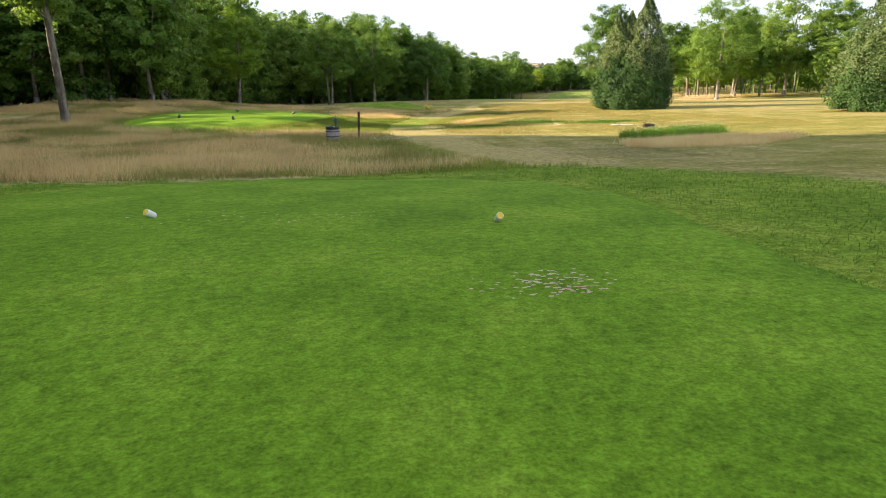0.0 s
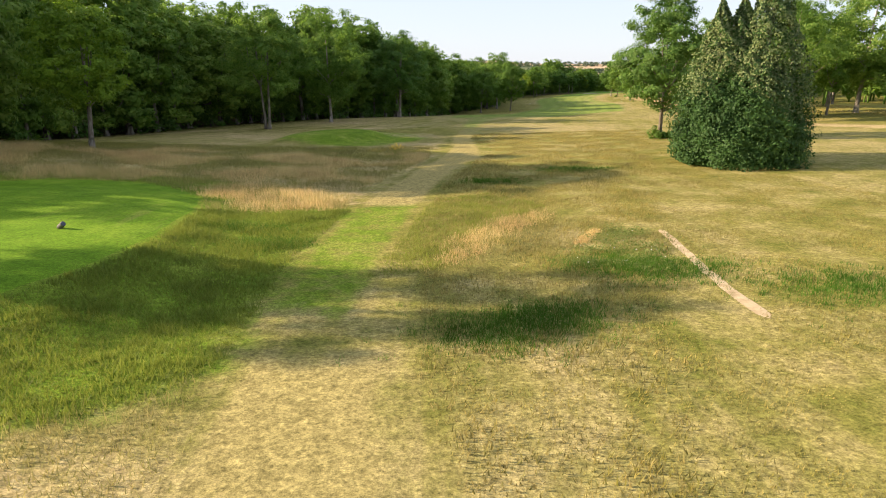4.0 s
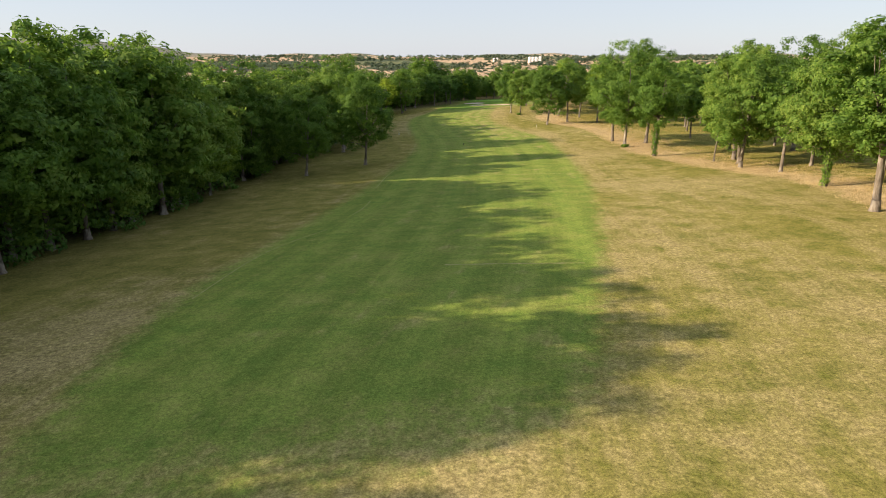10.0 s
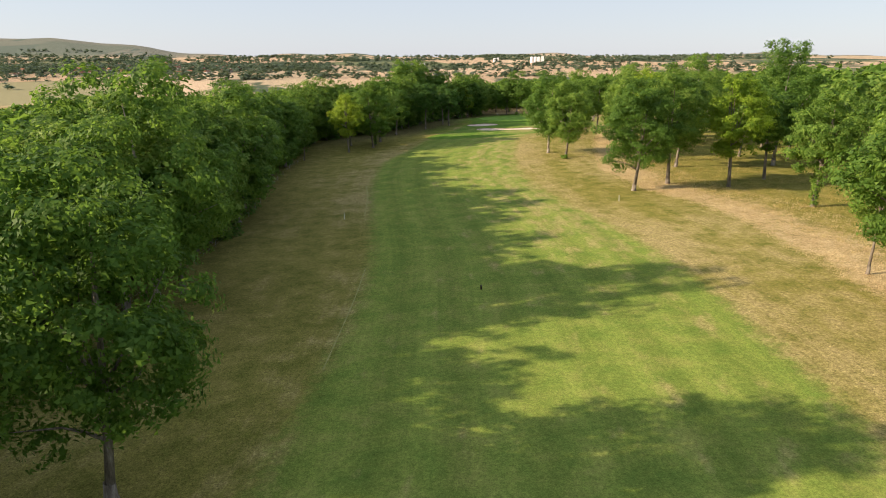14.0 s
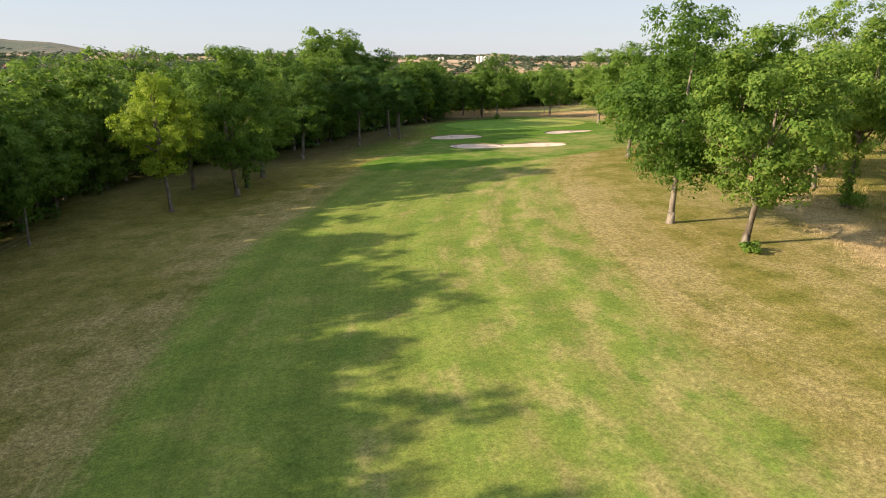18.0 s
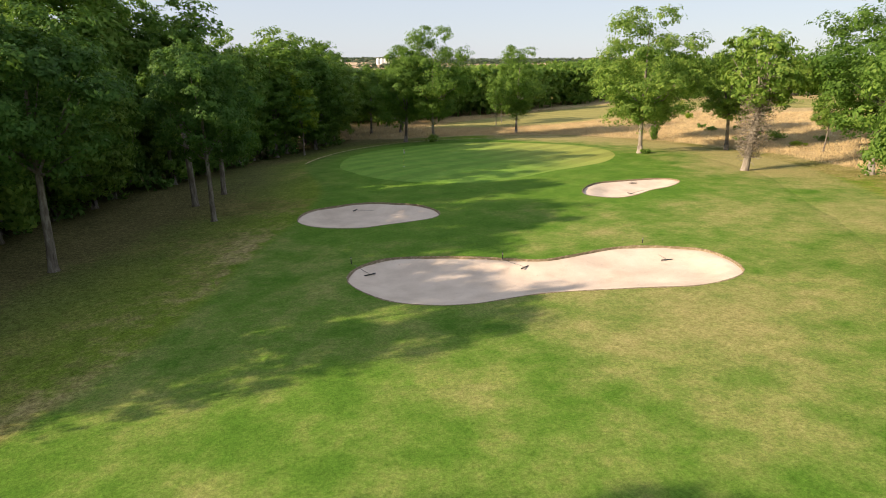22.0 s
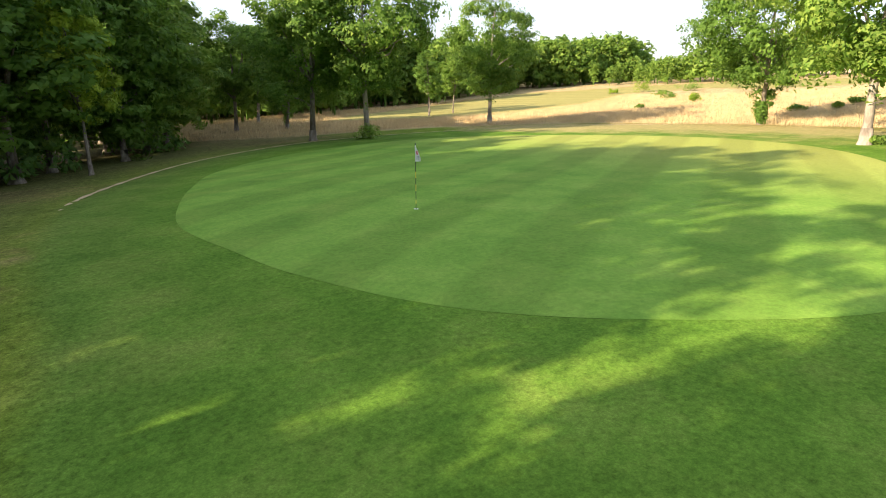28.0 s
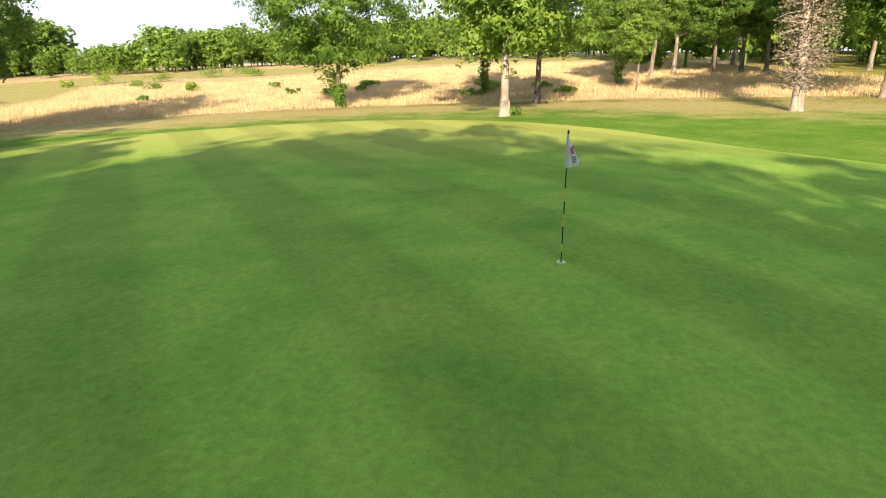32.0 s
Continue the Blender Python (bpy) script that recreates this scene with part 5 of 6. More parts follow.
# band of seeding straw-coloured grass beside the mown path
STRAW_BAND = np.array([(1.6, 71), (2.2, 75), (3.7, 77.6), (5.6, 80.6), (9, 82.2), (7.2, 78.6), (4.6, 75), (2.8, 71)], float)
x, y = scatter(STRAW_BAND, 2600, 61, (0, 10, 70, 83))
blades("seeding_grass", x + np.random.default_rng(1).normal(size=len(x)) * 0.35, y + np.random.default_rng(2).normal(size=len(x)) * 0.35, 6, 0.32, 0.009, GRASS_DRY, "band of straw-coloured seeding grass", 62, 0.14, 0.6)
ORANGE_TUFT = np.array([(8.2, 73.6), (9.3, 74.4), (10.5, 76.6), (9.9, 76.6)], float)
x, y = scatter(ORANGE_TUFT, 900, 63, (8, 11, 73, 77))
blades("rust_tuft", x, y, 6, 0.26, 0.010, GRASS_DRY, "rust-coloured tuft of dry grass", 64, 0.10, 0.6)
HERBS = np.array([(6.8, 70), (8.9, 74.0), (11.1, 76.8), (12.6, 76.2), (12.4, 73.6), (12.0, 71.3), (11.5, 69)], float)
x, y = scatter(HERBS, 4200, 65, (6, 13, 69, 77))
hr = np.random.default_rng(66)
x, y = x + hr.normal(size=len(x)) * 0.5, y + hr.normal(size=len(x)) * 0.5
keep = patchy(x, y, 1.1) > 0.38
x, y = x[keep], y[keep]
hn = len(x) * 4
hx, hy = np.repeat(x, 4) + hr.normal(size=hn) * 0.1, np.repeat(y, 4) + hr.normal(size=hn) * 0.1
hv, hf = sprays(hr, np.column_stack([hx, hy, ground_z(hx, hy) + hr.uniform(0.03, 0.26, hn) * (0.4 + patchy(hx, hy, 0.9))]), hr.normal(size=(hn, 3)) * 0.6 + [0, 0, 0.8], 0.045)
tagged(put("low_herbs", mesh_from("low_herbs", hv, hf), HERB_LEAF, None, False), "low leafy green herbs beside the bare track", "herbs", kind="stuff")
keep = hr.uniform(size=hn) < 0.006
fv, ff = sprays(hr, np.column_stack([hx[keep], hy[keep], ground_z(hx[keep], hy[keep]) + 0.24]), hr.normal(size=(keep.sum(), 3)) + [0, 0, 1.5], 0.03)
tagged(put("herb_flowers", mesh_from("herb_flowers", fv, ff), WHITE, None, False), "tiny white flowers among the herbs", "flowers", kind="stuff")
x, y = scatter(TEE_LINE, 52000, 27, (-9, 6, 1.5, 22))
blades("tee_grass", x, y, 3, 0.030, 0.006, GRASS_GREEN, "short lush green tee grass", 28, 0.03, 0.9)
rim_in = lambda x, y: (inside(x, y, TEE_LINE)[0] == 0)
x, y = scatter(LUSH_LINE, 15000, 29, (-16, 13, 0, 27), rim_in)
blades("tee_fringe_grass", x, y, 4, 0.085, 0.009, GRASS_GREEN, "longer green grass round the tee", 30, 0.08, 0.7)
gold_in = clear_of(SURROUND_LINE, OTHER_HOLE)
x, y = scatter(RIGHT_ROUGH, 60000, 31, (158, 262, 498, 650), gold_in)
blades("tall_golden_grass", x, y, 6, 0.55, 0.016, GRASS_GOLD, "tall golden dry grass beyond the green", 32, 0.3)
edge_band = lambda x, y: inside(x, y, RIGHT_ROUGH)[1] < 16
x, y = scatter(RIGHT_ROUGH, 110000, 33, (60, 190, 165, 505), edge_band)
blades("golden_edge_grass", x, y, 8, 0.30, 0.013, GRASS_GOLD, "golden dry grass under the trees' edge", 34, 0.3)
under_trees = lambda x, y: (inside(x, y, RIGHT_ROUGH)[1] > 6) & (inside(x, y, RIGHT_ROUGH)[1] < 34) & (patchy(x, y, 6.0, 2.0) > 0.35)
x, y = scatter(RIGHT_ROUGH, 90000, 81, (60, 200, 165, 505), under_trees)
blades("wood_floor_grass", x, y, 5, 0.34, 0.020, GRASS_ROUGH, "olive green grass under the open oaks", 82, 0.3)
VERGE = np.array([(-1.4, 69.5), (1.8, 70.5), (3.6, 77.5), (6.6, 81), (9, 84), (6, 90), (2.2, 88), (1.0, 84), (0.2, 78)], float)
x, y = scatter(VERGE, 9000, 83, (-2, 10, 69, 91))
blades("verge_grass", x, y, 6, 0.22, 0.012, GRASS_LUSH, "thick green grass beside the mown strip", 84, 0.14, 0.7, 0.4 + patchy(x, y, 1.2))
DRY_PATCH = np.array([(11.2, 37), (13, 35.5), (18, 35), (24, 41), (17.5, 42.5), (14.6, 41.6), (11.7, 40.3)], float)
x, y = scatter(DRY_PATCH, 7000, 67, (10, 25, 34, 43))
blades("dry_grass_patch", x, y, 5, 0.42, 0.010, GRASS_DRY, "patch of tall golden dry grass beside the path", 68, 0.2, 0.5)
WEEDS = np.array([(13.0, 45.2), (13.9, 48), (18, 51.5), (23, 52), (21.5, 47), (18.2, 44.2), (15.5, 43.6)], float)
x, y = scatter(WEEDS, 2600, 35, (10, 27, 40, 60))
blades("weed_patch", x, y, 14, 0.55, 0.012, GRASS_GREEN, "dense patch of tall green weeds", 36, 0.15, 0.5)
rng = np.random.default_rng(38)
fx, fy = x + rng.normal(size=len(x)) * 0.2, y + rng.normal(size=len(x)) * 0.2
fv, ff = sprays(rng, np.column_stack([fx, fy, ground_z(fx, fy) + rng.uniform(0.4, 0.75, len(fx))]), rng.normal(size=(len(fx), 3)) + [0, 0, 1.5], 0.035)
tagged(put("weed_flowers", mesh_from("weed_flowers", fv, ff), WHITE, None, False), "small white flowers among the weeds", "flowers", kind="stuff")
for cx, cy, r, sd in ((3.5, 63, 2.6, 1), (11, 69, 3.0, 2), (17, 66, 3.2, 3), (-8.6, 79, 1.8, 4), (-6.8, 75.5, 1.8, 5), (5.2, 64.2, 2.2, 6), (9.5, 70.5, 2.4, 7), (15, 102, 3.0, 8), (7, 96, 2.6, 9)):
    q = np.random.default_rng(sd).normal(size=(500, 2)) * r * [0.55, 0.35] + [cx, cy]
    blades("green_tussock", q[:, 0], q[:, 1], 8, 0.22, 0.012, GRASS_GREEN, "green tussock of rough grass", 40 + sd, 0.12, 0.6)


# ---- small things ----
def lathe(profile, sides=20, caps=True):
    """A turned shape from (radius, height) pairs."""
    bm = bmesh.new()
    rings = []
    for r, z in profile:
        rings.append([bm.verts.new((r * math.cos(2 * math.pi * i / sides), r * math.sin(2 * math.pi * i / sides), z)) for i in range(sides)])
    for a, b in zip(rings, rings[1:]):
        for i in range(sides):
            bm.faces.new((a[i], a[(i + 1) % sides], b[(i + 1) % sides], b[i]))
    if caps:
        bm.faces.new(rings[0][::-1])
        bm.faces.new(rings[-1])
    return bm


def block(sx, sy, sz, at=(0, 0, 0), soft=0.01):
    bm = bmesh.new()
    bmesh.ops.create_cube(bm, size=1.0, matrix=Matrix.Translation(at) @ Matrix.Diagonal((sx, sy, sz, 1)))
    bmesh.ops.bevel(bm, geom=bm.edges[:], offset=soft, segments=2, affect="EDGES")
    return bm


def moved(bm, m):
    bmesh.ops.transform(bm, matrix=m, verts=bm.verts[:])
    return bm


def tee_marker(x, y, body_mat, face_mat, label, size=1.0, turn=0.0):
    root = new("tee_marker")
    tip = pose(0, 0, 0.10 * size, 58, 0, turn)
    part("log_body", moved(lathe([(0.072 * size, -0.15 * size), (0.085 * size, -0.13 * size), (0.085 * size, 0.145 * size), (0.080 * size, 0.15 * size)], 18), tip), body_mat, root)
    part("cut_face", moved(lathe([(0.076 * size, 0.151 * size), (0.074 * size, 0.158 * size)], 18), tip), face_mat, root, "painted cut face")
    root.matrix_basis = pose(x, y, gz(x, y) + 0.03)
    return tagged(root, label, "tee marker", "tee markers", "thing")


tee_marker(1.13, 11.35, WHITE, YELLOW, "white log tee marker with a yellow painted face", 0.8, 10)
tee_marker(-5.8, 12.4, WHITE, YELLOW, "white log tee marker with a yellow painted face", 0.8, -25)
for mx, my, tn in ((-27.4, 68.1, 30), (-24.5, 78.7, -20), (-16.9, 75.3, 60), (-20.8, 65.2, 10)):
    tee_marker(mx, my, LOG_GREY, HOOP, "dark grey log tee marker on the raised tee", 1.5, tn)

barrel = new("barrel_bin")
part("staves", lathe([(0.40, 0.0), (0.46, 0.25), (0.49, 0.5), (0.47, 0.8), (0.42, 1.02)], 28, False), STAVE, barrel, "weathered grey oak staves")
for hz, hr in ((0.10, 0.425), (0.36, 0.482), (0.70, 0.488), (0.95, 0.445)):
    part("hoop", lathe([(hr, hz - 0.03), (hr + 0.012, hz - 0.03), (hr + 0.012, hz + 0.03), (hr, hz + 0.03)], 28, False), HOOP, barrel)
part("liner_bag", lathe([(0.30, 0.80), (0.42, 0.99), (0.47, 1.03), (0.485, 0.97), (0.49, 0.84)], 28, False), BLACK, barrel, "dark blue-black plastic liner folded over the rim")
part("litter", moved(lathe([(0.02, 0.0), (0.12, 0.04), (0.13, 0.12), (0.03, 0.17)], 10), pose(0.08, -0.05, 0.86)), WHITE, barrel, "white crumpled litter")
part("contents", lathe([(0.02, 0.84), (0.36, 0.86)], 28), HOOP, barrel)
barrel.matrix_basis = pose(-7.4, 44.9, gz(-7.4, 44.9) - 0.03)
tagged(barrel, "weathered wooden barrel litter bin with a dark liner", "litter bin", kind="thing")

washer = new("ball_washer")
part("post", lathe([(0.035, 0), (0.035, 1.25)], 10), BLACK, washer)
part("tank", lathe([(0.10, 1.22), (0.125, 1.26), (0.13, 1.48), (0.11, 1.55), (0.05, 1.57)], 18), BLUE_GREEN, washer, "blue-green washer tank")
part("plunger", lathe([(0.014, 1.56), (0.014, 1.66), (0.045, 1.67), (0.05, 1.71), (0.02, 1.74)], 12), BLACK, washer)
washer.matrix_basis = pose(-7.3, 45.75, gz(-7.3, 45.75))
tagged(washer, "blue-green golf ball washer on a black post beside the barrel", "ball washer", kind="thing")

sign = new("marker_post")
part("board", block(0.17, 0.07, 1.30, (0, 0, 1.27), 0.012), DARK_WOOD, sign)
part("stake", block(0.10, 0.06, 0.75, (0, 0, 0.34), 0.01), DARK_WOOD, sign)
part("cap", block(0.18, 0.08, 0.05, (0, 0, 1.945), 0.008), STAVE, sign, "pale top edge")
sign.matrix_basis = pose(-5.9, 47.6, gz(-5.9, 47.6), 2, 1, 12)
tagged(sign, "tall dark brown wooden marker post in the grass", "post", kind="thing")

log = new("fallen_log")
part("bark", moved(lathe([(0.13, -0.62), (0.17, -0.58), (0.19, 0.0), (0.16, 0.55), (0.12, 0.62)], 12), pose(0, 0, 0.14, 0, 90, 0)), DARK_WOOD, log)
part("branch_stub", moved(lathe([(0.06, 0), (0.035, 0.35)], 8), pose(-0.3, 0, 0.22, -35, -40, 0)), DARK_WOOD, log)
log.matrix_basis = pose(18.6, 56.0, gz(18.6, 56.0), 0, 0, 25)
tagged(log, "short dark log lying on dry grass", "log", kind="thing")
# wavy pale sheet that stands in for a sandy patch of ground
sheet_bm = bmesh.new()
bmesh.ops.create_grid(sheet_bm, x_segments=10, y_segments=3, size=0.5)
for v in sheet_bm.verts:
    v.co = (v.co.x * 2.0, v.co.y * 0.55 + 0.12 * math.sin(v.co.x * 9), 0.05 + 0.03 * math.sin(v.co.x * 14 + v.co.y * 5))
bmesh.ops.solidify(sheet_bm, geom=sheet_bm.faces[:], thickness=0.012)
strip = new("white_strip")
part("fabric", sheet_bm, RENDER_WALL, strip)
strip.matrix_basis = pose(17.4, 60, gz(17.4, 60), 0, 0, -6)
tagged(strip, "pale sandy patch on dry grass", "fabric strip", kind="thing")

# flagstick with its cup
flag = new("flagstick")
z0 = 0.0
for k, (h0, h1) in enumerate(((-0.06, 0.20), (0.20, 0.35), (0.35, 0.67), (0.67, 0.90), (0.90, 1.13), (1.13, 1.36), (1.36, 1.74))):
    part("pole_band", lathe([(0.011, h0), (0.011, h1)], 10, k in (0, 6)), (BLACK, YELLOW)[k % 2], flag)
part("sleeve", lathe([(0.016, 1.73), (0.018, 2.0), (0.016, 2.30)], 10), FLAG_CLOTH, flag, "white cloth sleeve of the flag")
part("finial", lathe([(0.012, 2.30), (0.020, 2.32), (0.018, 2.35), (0.006, 2.37)], 12), BLACK, flag)
cloth = bmesh.new()
rows_, cols_ = 14, 6
grid = [[None] * (cols_ + 1) for _ in range(rows_ + 1)]
for r_ in range(rows_ + 1):
    t_ = r_ / rows_
    wide = 0.02 + 0.19 * min(1.0, t_ / 0.78)
    for c_ in range(cols_ + 1):
        u_ = c_ / cols_
        grid[r_][c_] = cloth.verts.new((-0.03 + 1.25 * wide * u_, 0.028 * math.sin(u_ * 7 + t_ * 3) * t_, 2.29 - 0.58 * t_ + 0.13 * u_ * max(0, t_ - 0.7)))
for r_ in range(rows_):
    for c_ in range(cols_):
        cloth.faces.new((grid[r_][c_], grid[r_ + 1][c_], grid[r_ + 1][c_ + 1], grid[r_][c_ + 1]))
bmesh.ops.solidify(cloth, geom=cloth.faces[:], thickness=0.004)
flag_cloth = part("flag", cloth, FLAG_CLOTH, flag, "white drooping flag with a faded print")
for (px_, pz_, sx_, sz_, m_) in ((0.075, 2.05, 0.05, 0.09, RED_INK), (0.10, 1.99, 0.03, 0.05, RED_INK), (0.12, 1.90, 0.07, 0.012, GREY_INK), (0.14, 1.86, 0.05, 0.012, GREY_INK), (0.13, 1.82, 0.06, 0.012, GREY_INK)):
    part("print_mark", block(sx_, 0.076, sz_, (px_, 0.004, pz_), 0.003), m_, flag_cloth)
part("cup_rim", lathe([(0.054, -0.08), (0.054, 0.012), (0.075, 0.014), (0.078, 0.002)], 24, False), WHITE, flag, "white cup liner rim")
flag.matrix_basis = pose(145.1, 546.4, gz(145.1, 546.4) + 0.07, 0, 0, -78)
tagged(flag, "golf flagstick with black and yellow bands and a white flag", "flagstick", kind="thing")


def rake(x, y, turn, label="bunker rake with a long handle and dark head"):
    root = new("bunker_rake")
    z = lambda a, b: 0.0
    part("handle", moved(lathe([(0.016, 0.0), (0.016, 1.9)], 8), pose(0, 0, 0.07, 86, 0, 0)), LOG_GREY, root)
    head = part("head", block(0.85, 0.07, 0.05, (0, 0, 0.07), 0.012), BLACK, root)
    for i in range(13):
        part("tooth", block(0.018, 0.02, 0.07, (-0.39 + 0.065 * i, 0, 0.02), 0.003), BLACK, head)
    deep = [d[0] for w, d in (inside(np.array([x]), np.array([y]), q) for q in BUNKERS) if w[0]]
    root.matrix_basis = pose(x, y, gz(x, y) - 0.04 - (0.40 * float(smooth(deep[0], 0, 2.6)) if deep else 0), 0, 0, turn)
    return tagged(root, label, "rake", "bunker rakes", "thing")


rake(125.4, 509.5, -170)
rake(143.4, 501.7, 165)
rake(131.6, 528.4, 40)
rake(157.2, 519.0, 95)
rake(162.0, 523.6, 150)
rake(134.4, 505.2, 200)


def stake(x, y, h, r, material, label, category):
    root = new("stake")
    part("shaft", lathe([(r, -0.15), (r, h - 0.03), (r * 0.7, h)], 10), material, root)
    part("tip_band", lathe([(r + 0.003, h - 0.14), (r + 0.003, h - 0.06)], 10, False), HOOP if material is WHITE else STAVE, root)
    root.matrix_basis = pose(x, y, gz(x, y), 3, -2, 0)
    return tagged(root, label, category, kind="thing")


stake(125.0, 511.8, 0.55, 0.03, BLACK, "short black rake-holder stake beside the bunker", "stake")
stake(134.0, 507.2, 0.45, 0.03, BLACK, "short black rake-holder stake beside the bunker", "stake")
stake(144.2, 504.7, 0.45, 0.03, BLACK, "short black rake-holder stake beside the bunker", "stake")
stake(61.5, 385.1, 1.15, 0.045, WHITE, "thin white boundary stake in the rough", "stake")
stake(107.9, 376.9, 1.05, 0.045, WHITE, "thin white leaning stake in dry rough", "stake")
stake(72.0, 343.2, 0.55, 0.10, DARK_WOOD, "low dark yardage marker on the fairway", "marker")

# wire fence along the wood
fence = new("wire_fence")
fence_line = curve_round([(33, 347), (40, 368), (44.5, 388), (47.5, 405), (49.0, 418.1), (50.9, 427.8), (53.9, 443.6), (58, 458)], 5.5, False)
for fx, fy in fence_line:
    part("fence_post", moved(lathe([(0.035, -0.3), (0.035, 1.0), (0.02, 1.03)], 7), pose(fx, fy, gz(fx, fy))), STAVE, fence)
for hgt in (0.45, 0.92):
    for (ax, ay), (bx, by) in zip(fence_line, fence_line[1:]):
        tv, tf = tube(np.array([(ax, ay, gz(ax, ay) + hgt), ((ax + bx) / 2, (ay + by) / 2, gz((ax + bx) / 2, (ay + by) / 2) + hgt - 0.04), (bx, by, gz(bx, by) + hgt)]), np.full(3, 0.012), 4)
        put("wire", mesh_from("wire", tv, tf), STAVE, fence)
tagged(fence, "thin wire fence on weathered posts along the wood", "fence", kind="thing")

# leaning half-dead oak and its dead neighbour
lean = make_tree("leaning_oak", oak_parts(71, h=21.0, r=6.0, low=9.0, leaves=5200, leaf=0.25, clumps=40, lump=1.5, girth=0.42, limbs=14, bare=36), YOUNG_LEAF, BARK_PALE, "leaning old oak with lichen-pale trunk and thin crown")
lean.matrix_basis = Matrix.Translation((132.1, 412.4, gz(132.1, 412.4) - 0.1)) @ pose(0, 0, 0, 0, 13, 0)
snag = new("dead_stem")
tv, tf = tube(np.array([(0, 0, -0.3), (0.1, 0, 3), (0.35, 0.1, 6), (0.8, 0.1, 9.5)]), np.array([0.17, 0.13, 0.09, 0.03]), 8)
put("stem", mesh_from("stem", tv, tf), BARK_PALE, snag)
rng = np.random.default_rng(5)
twigs = [tube(np.array([(0.45, 0.1, zz), (0.45 + dx * 0.6, 0.1 + dy * 0.6, zz + 0.3), (0.45 + dx, 0.1 + dy, zz + 0.9)]), np.array([0.035, 0.02, 0.008]), 4) for zz, dx, dy in zip(rng.uniform(5.5, 9, 9), rng.uniform(-1.6, 1.6, 9), rng.uniform(-1.6, 1.6, 9))]
tv, tf = join(twigs)
put("twigs", mesh_from("twigs", tv, tf), BARK_PALE, snag)
k = 500
zz, aa = rng.uniform(0, 3.6, k), rng.uniform(0, 6.28, k)
lv, lf = sprays(rng, np.column_stack([0.03 * zz + np.cos(aa) * 0.22, np.sin(aa) * 0.22, zz]), np.column_stack([np.cos(aa), np.sin(aa), aa * 0 + 0.3]), 0.13)
tagged(put("ivy", mesh_from("ivy", lv, lf), OAK_LEAF, snag, False), label="green ivy on the lower stem")
snag.matrix_basis = pose(130.7, 413.3, gz(130.7, 413.3))
tagged(snag, "thin dead stem with ivy round its foot", "dead tree", kind="thing")
spiky = make_tree("old_oak", oak_parts(72, h=16.0, r=5.6, low=6.5, leaves=7000, leaf=0.24, clumps=44, lump=1.45, girth=0.42, limbs=12, bare=230), OAK_LEAF, BARK_PALE, "old oak with a pale trunk bristling with dead twigs")
spiky.matrix_basis = pose(178.8, 522.3, gz(178.8, 522.3) - 0.1, 4, 3, 30)


rng = np.random.default_rng(73)
k = 4200
zz = rng.uniform(2.0, 9.5, k)
rr = np.interp(zz, [2, 5, 9, 14.5], [1.1, 2.2, 2.0, 0.9]) * rng.uniform(0.1, 1.0, k) ** 0.7
aa = rng.integers(0, 60, k) * 0.105 + rng.normal(size=k) * 0.04
lv, lf = sprays(rng, np.column_stack([np.cos(aa) * rr, np.sin(aa) * rr, zz - 0.35 * rr]), rng.normal(size=(k, 3)) + np.column_stack([np.cos(aa), np.sin(aa), aa * 0]), 0.085)
tagged(put("dead_foliage", mesh_from("dead_foliage", lv, lf), DEAD_TWIG, spiky, False), label="drooping grey-brown dead twigs")


# bushes
def bush(x, y, h, r, leaf_mat, label, seed, leaves=900, leaf=0.12):
    rng = np.random.default_rng(seed)
    root = new("bush")
    n = leaves
    c = rng.normal(size=(14, 3)) * [r * 0.42, r * 0.42, h * 0.16] + [0, 0, h * 0.5]
    pk = rng.integers(0, 14, n)
    d = rng.normal(size=(n, 3))
    d /= np.linalg.norm(d, axis=1)[:, None]
    p = c[pk] + d * [r * 0.36, r * 0.36, h * 0.26]
    p[:, 2] = np.maximum(p[:, 2], 0.04)
    lv, lf = sprays(rng, p, d + [0, 0, 0.4], leaf)
    put("foliage", mesh_from("foliage", lv, lf), leaf_mat, root, False)
    tv, tf = join([tube(np.array([(0, 0, -0.1), q * [0.5, 0.5, 0.55], q]), np.array([0.03, 0.02, 0.006]), 4) for q in c[:7]])
    put("stems", mesh_from("stems", tv, tf), BARK, root)
    root.matrix_basis = pose(x, y, gz(x, y))
    return tagged(root, label, "bush", "bushes", "thing")


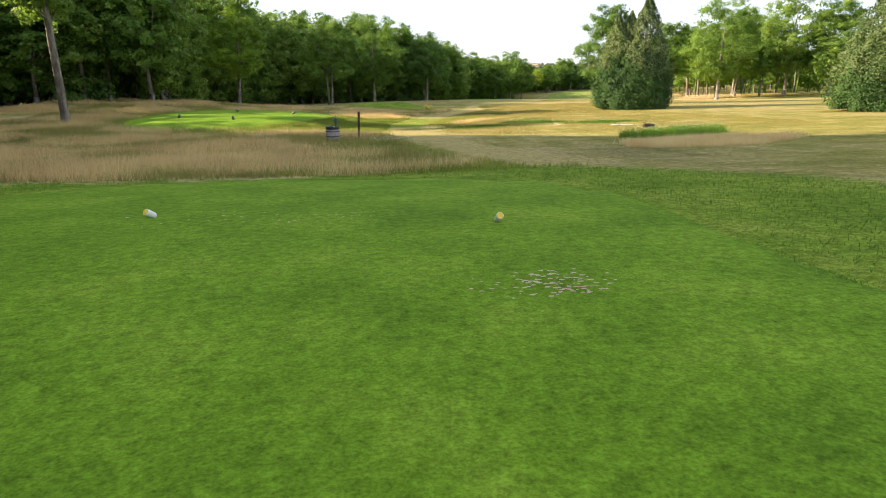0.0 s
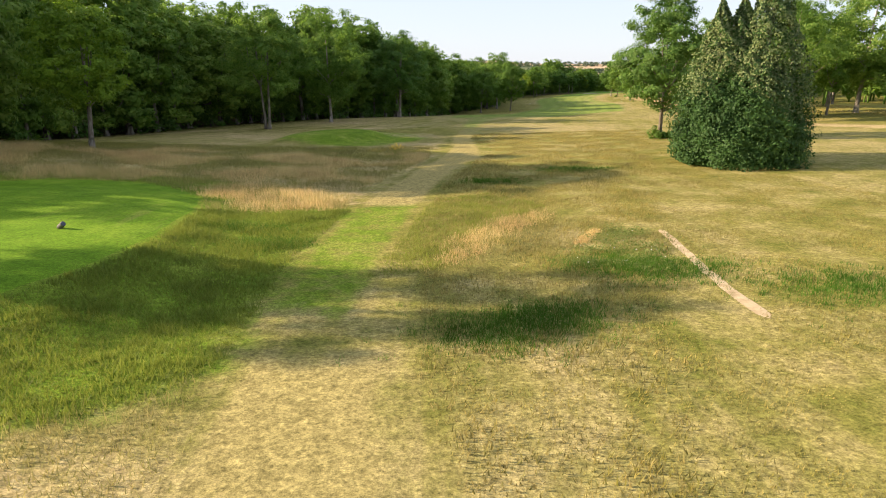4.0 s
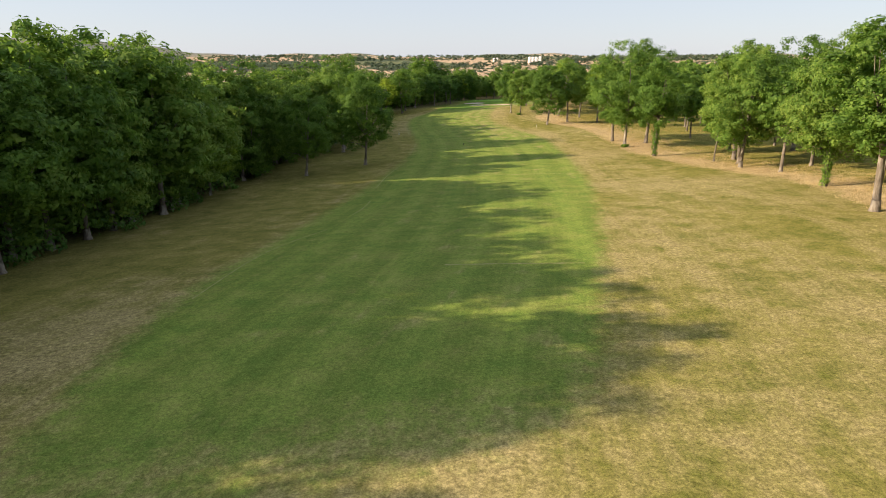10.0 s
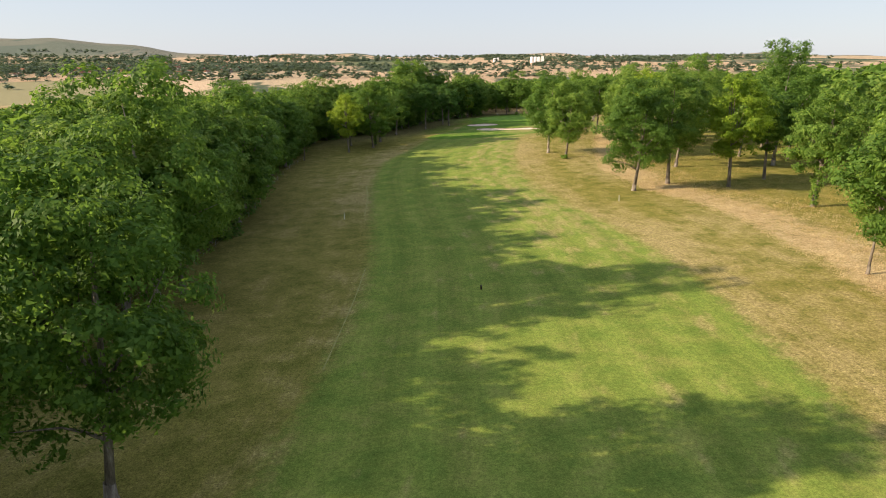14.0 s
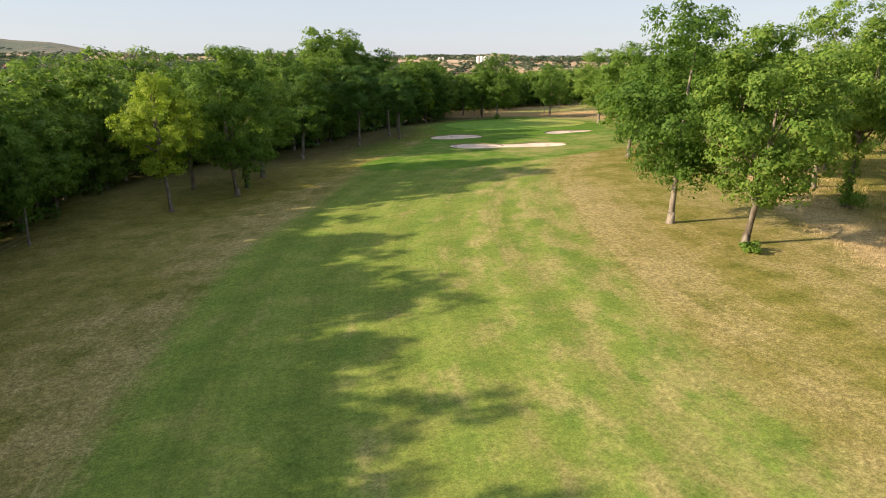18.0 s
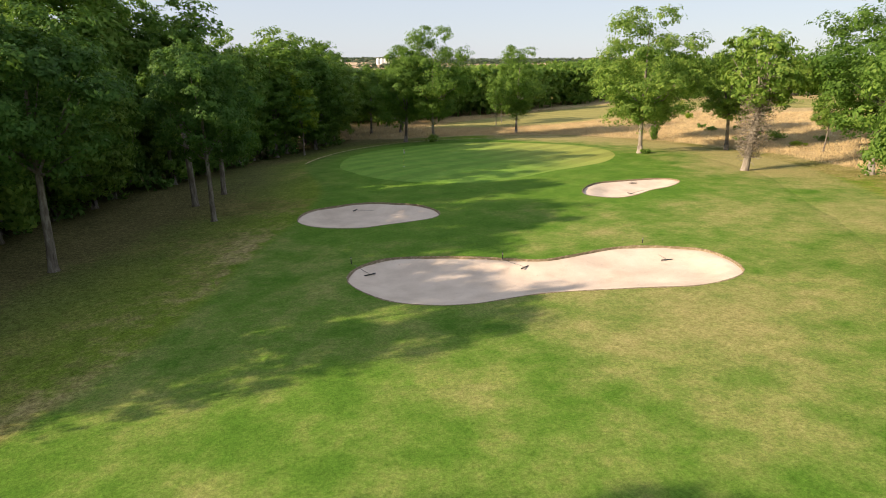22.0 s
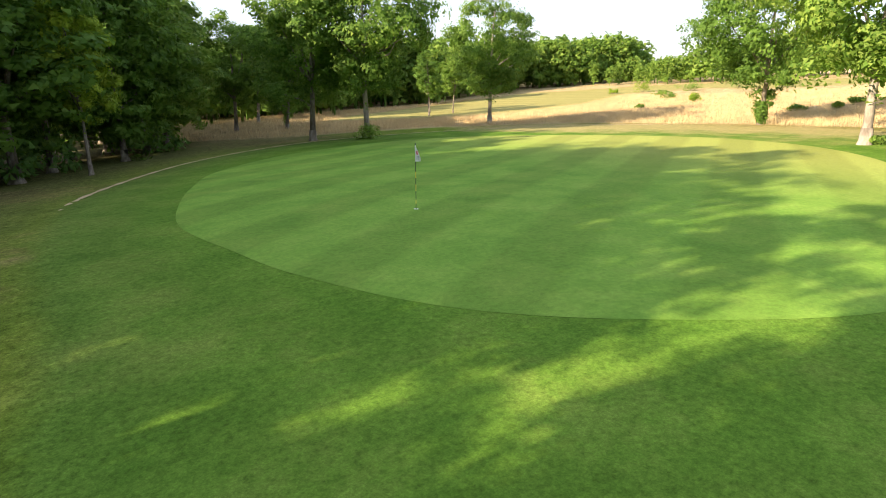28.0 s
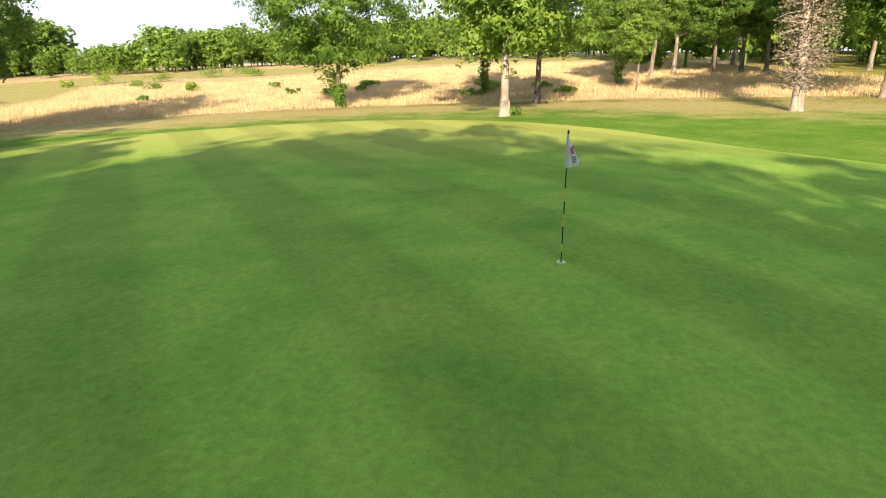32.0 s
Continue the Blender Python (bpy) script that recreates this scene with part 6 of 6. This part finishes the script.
for i, (bx, by, bh, br) in enumerate(((34.0, 131.4, 1.5, 1.2), (35.4, 131.3, 1.0, 0.9), (140.2, 430.6, 2.4, 1.6), (133.2, 411.6, 1.9, 2.0), (119.2, 422.8, 0.9, 1.0), (145, 424, 1.6, 1.5), (105.2, 314.2, 0.8, 0.9), (211, 540.5, 1.6, 1.8), (206, 543, 1.0, 1.2), (168, 582.4, 1.6, 1.5), (182.6, 542.0, 0.7, 0.8))):
    bush(bx, by, bh, br, OAK_LEAF, "leafy green bush at the foot of a tree", 200 + i)
for i, (bx, by, bh, br) in enumerate(((271, 614, 3.6, 2.4), (260, 603, 1.3, 1.4), (273, 603, 2.2, 2.6), (244, 587, 1.7, 1.2), (224, 566.7, 0.9, 0.9), (220, 561, 0.8, 1.2), (222.4, 556.8, 0.9, 0.8), (228, 556, 1.2, 1.2), (229, 589, 0.9, 0.7), (266, 619, 1.2, 1.0), (282, 596, 2.6, 3.4), (289, 590, 2.2, 3.0), (278, 585, 1.6, 1.8), (252, 596, 1.5, 1.4), (240, 572, 1.0, 1.0), (205, 533, 0.8, 1.0), (213, 534, 0.9, 1.1))):
    bush(bx, by, bh, br, (OAK_LEAF, YOUNG_LEAF)[i % 3 == 0], "young green shrub standing in golden grass", 230 + i)
for i, (wx, wy) in enumerate(((-1.7, 124.7), (-1.9, 120.1))):
    rng = np.random.default_rng(260 + i)
    weed = new("yellow_weed")
    ends = [np.array([rng.normal() * 0.28, rng.normal() * 0.28, rng.uniform(0.6, 1.15)]) for _ in range(9)]
    tv, tf = join([tube(np.array([(0, 0, -0.05), q * [0.3, 0.3, 0.5], q]), np.array([0.012, 0.010, 0.006]), 4) for q in ends])
    put("stems", mesh_from("stems", tv, tf), GRASS_LUSH, weed)
    pk = rng.integers(0, 9, 260)
    fp = np.array(ends)[pk] * rng.uniform(0.72, 1.05, 260)[:, None] + rng.normal(size=(260, 3)) * 0.035
    tv, tf = sprays(rng, fp, rng.normal(size=(260, 3)) + [0, 0, 1], 0.045)
    tagged(put("flowers", mesh_from("flowers", tv, tf), YELLOW, weed, False), label="small bright yellow flowers")
    weed.matrix_basis = pose(wx, wy, gz(wx, wy))
    tagged(weed, "tall yellow-flowering weed in the dry rough", "weed", "yellow weeds", "thing")
rng = np.random.default_rng(264)
fx, fy = rng.normal(size=90) * 0.8 - 3.2, rng.normal(size=90) * 0.7 + 42.3
fv, ff = sprays(rng, np.column_stack([fx, fy, ground_z(fx, fy) + rng.uniform(0.25, 0.5, 90)]), rng.normal(size=(90, 3)) + [0, -0.5, 1.0], 0.035)
tagged(put("white_wildflowers", mesh_from("white_wildflowers", fv, ff), WHITE, None, False), "small white wildflowers in the rough grass", "flowers", kind="stuff")

# divots and worn spots on the tee
rng = np.random.default_rng(77)
dv, df, n = [], [], 0
for cx, cy, sx, sy, k in ((1.4, 7.3, 0.38, 0.28, 130), (-3.6, 12.2, 1.2, 0.5, 30), (-1.9, 12.6, 0.8, 0.3, 16)):
    for _ in range(k):
        a, b = rng.normal(cx, sx), rng.normal(cy, sy)
        r = rng.uniform(0.009, 0.030)
        m = 7
        an = np.arange(m) * 2 * np.pi / m + rng.uniform(0, 1)
        rr = r * rng.uniform(0.6, 1.3, m)
        px_, py_ = a + np.cos(an) * rr * 1.6, b + np.sin(an) * rr * 0.8
        dv.append(np.column_stack([np.append(px_, a), np.append(py_, b), ground_z(np.append(px_, a), np.append(py_, b)) + 0.034 + np.append(np.zeros(m), 0.008)]))
        df.append(np.array([(n + i, n + (i + 1) % m, n + m) for i in range(m)]))
        n += m + 1
tagged(put("divots", mesh_from("divots", np.vstack(dv), np.vstack(df)), BARE), "sandy divot scars in the tee turf", "divots", kind="stuff")


# ---- the distant village and silos ----
def far_spot(az, r):
    return 44 + r * math.sin(radians(az)), 255 + r * math.cos(radians(az))


def house(w, d, h, label):
    root = new("house")
    part("walls", block(w, d, h + 1.5, (0, 0, h / 2 - 0.75), 0.05), RENDER_WALL, root)
    bm = bmesh.new()
    pts = [bm.verts.new(p) for p in ((-w / 2 - .4, -d / 2 - .4, h), (w / 2 + .4, -d / 2 - .4, h), (w / 2 + .4, d / 2 + .4, h), (-w / 2 - .4, d / 2 + .4, h), (-w / 2 - .4, 0, h + d * 0.42), (w / 2 + .4, 0, h + d * 0.42))]
    for f in ((0, 1, 5, 4), (2, 3, 4, 5), (3, 0, 4), (1, 2, 5), (3, 2, 1, 0)):
        bm.faces.new([pts[i] for i in f])
    part("roof", bm, TILE_ROOF, root)
    part("chimney", block(0.9, 0.9, 2.2, (w * 0.3, 0, h + d * 0.42), 0.03), RENDER_WALL, root)
    return tagged(root, label, "house", "village houses", "thing")


random.seed(31)
kinds = [house(11, 9, 5, "distant pale rendered house with a clay-tiled roof"), house(16, 9, 4.2, "distant long pale house with a clay-tiled roof"), house(9, 8, 6, "distant two-storey pale house with a clay-tiled roof")]
for i in range(110):
    hx, hy = far_spot(random.triangular(-22, 3, -9), random.gauss(1930, 110))
    m = pose(hx, hy, gz(hx, hy), 0, 0, random.uniform(0, 180))
    if i < 3:
        kinds[i].matrix_basis = m
    else:
        copy_thing(random.choice(kinds), m)


def silo_group(az, r, tubes, h, w, label):
    root = new("silo_group")
    for i in range(tubes):
        part("silo", moved(lathe([(w / 2, -2), (w / 2, h), (w * 0.3, h + w * 0.25), (0.3, h + w * 0.3)], 20), pose((i - tubes / 2) * w * 1.04, 0, 0)), SILO_WHITE, root)
    part("tower", block(w * 0.9, w * 0.9, h * 1.35, (tubes / 2 * w * 1.04 + 2, 0, h * 0.62), 0.1), SILO_WHITE, root)
    x, y = far_spot(az, r)
    root.matrix_basis = pose(x, y, gz(x, y), 0, 0, -az)
    return tagged(root, label, "silos", kind="thing")


silo_group(22.7, 2300, 3, 17, 11, "white grain silos on the distant plain")
silo_group(12.8, 1800, 1, 15, 8, "small white silo among distant fields")
silo_group(19.2, 2350, 1, 12, 9, "small white silo among distant fields")
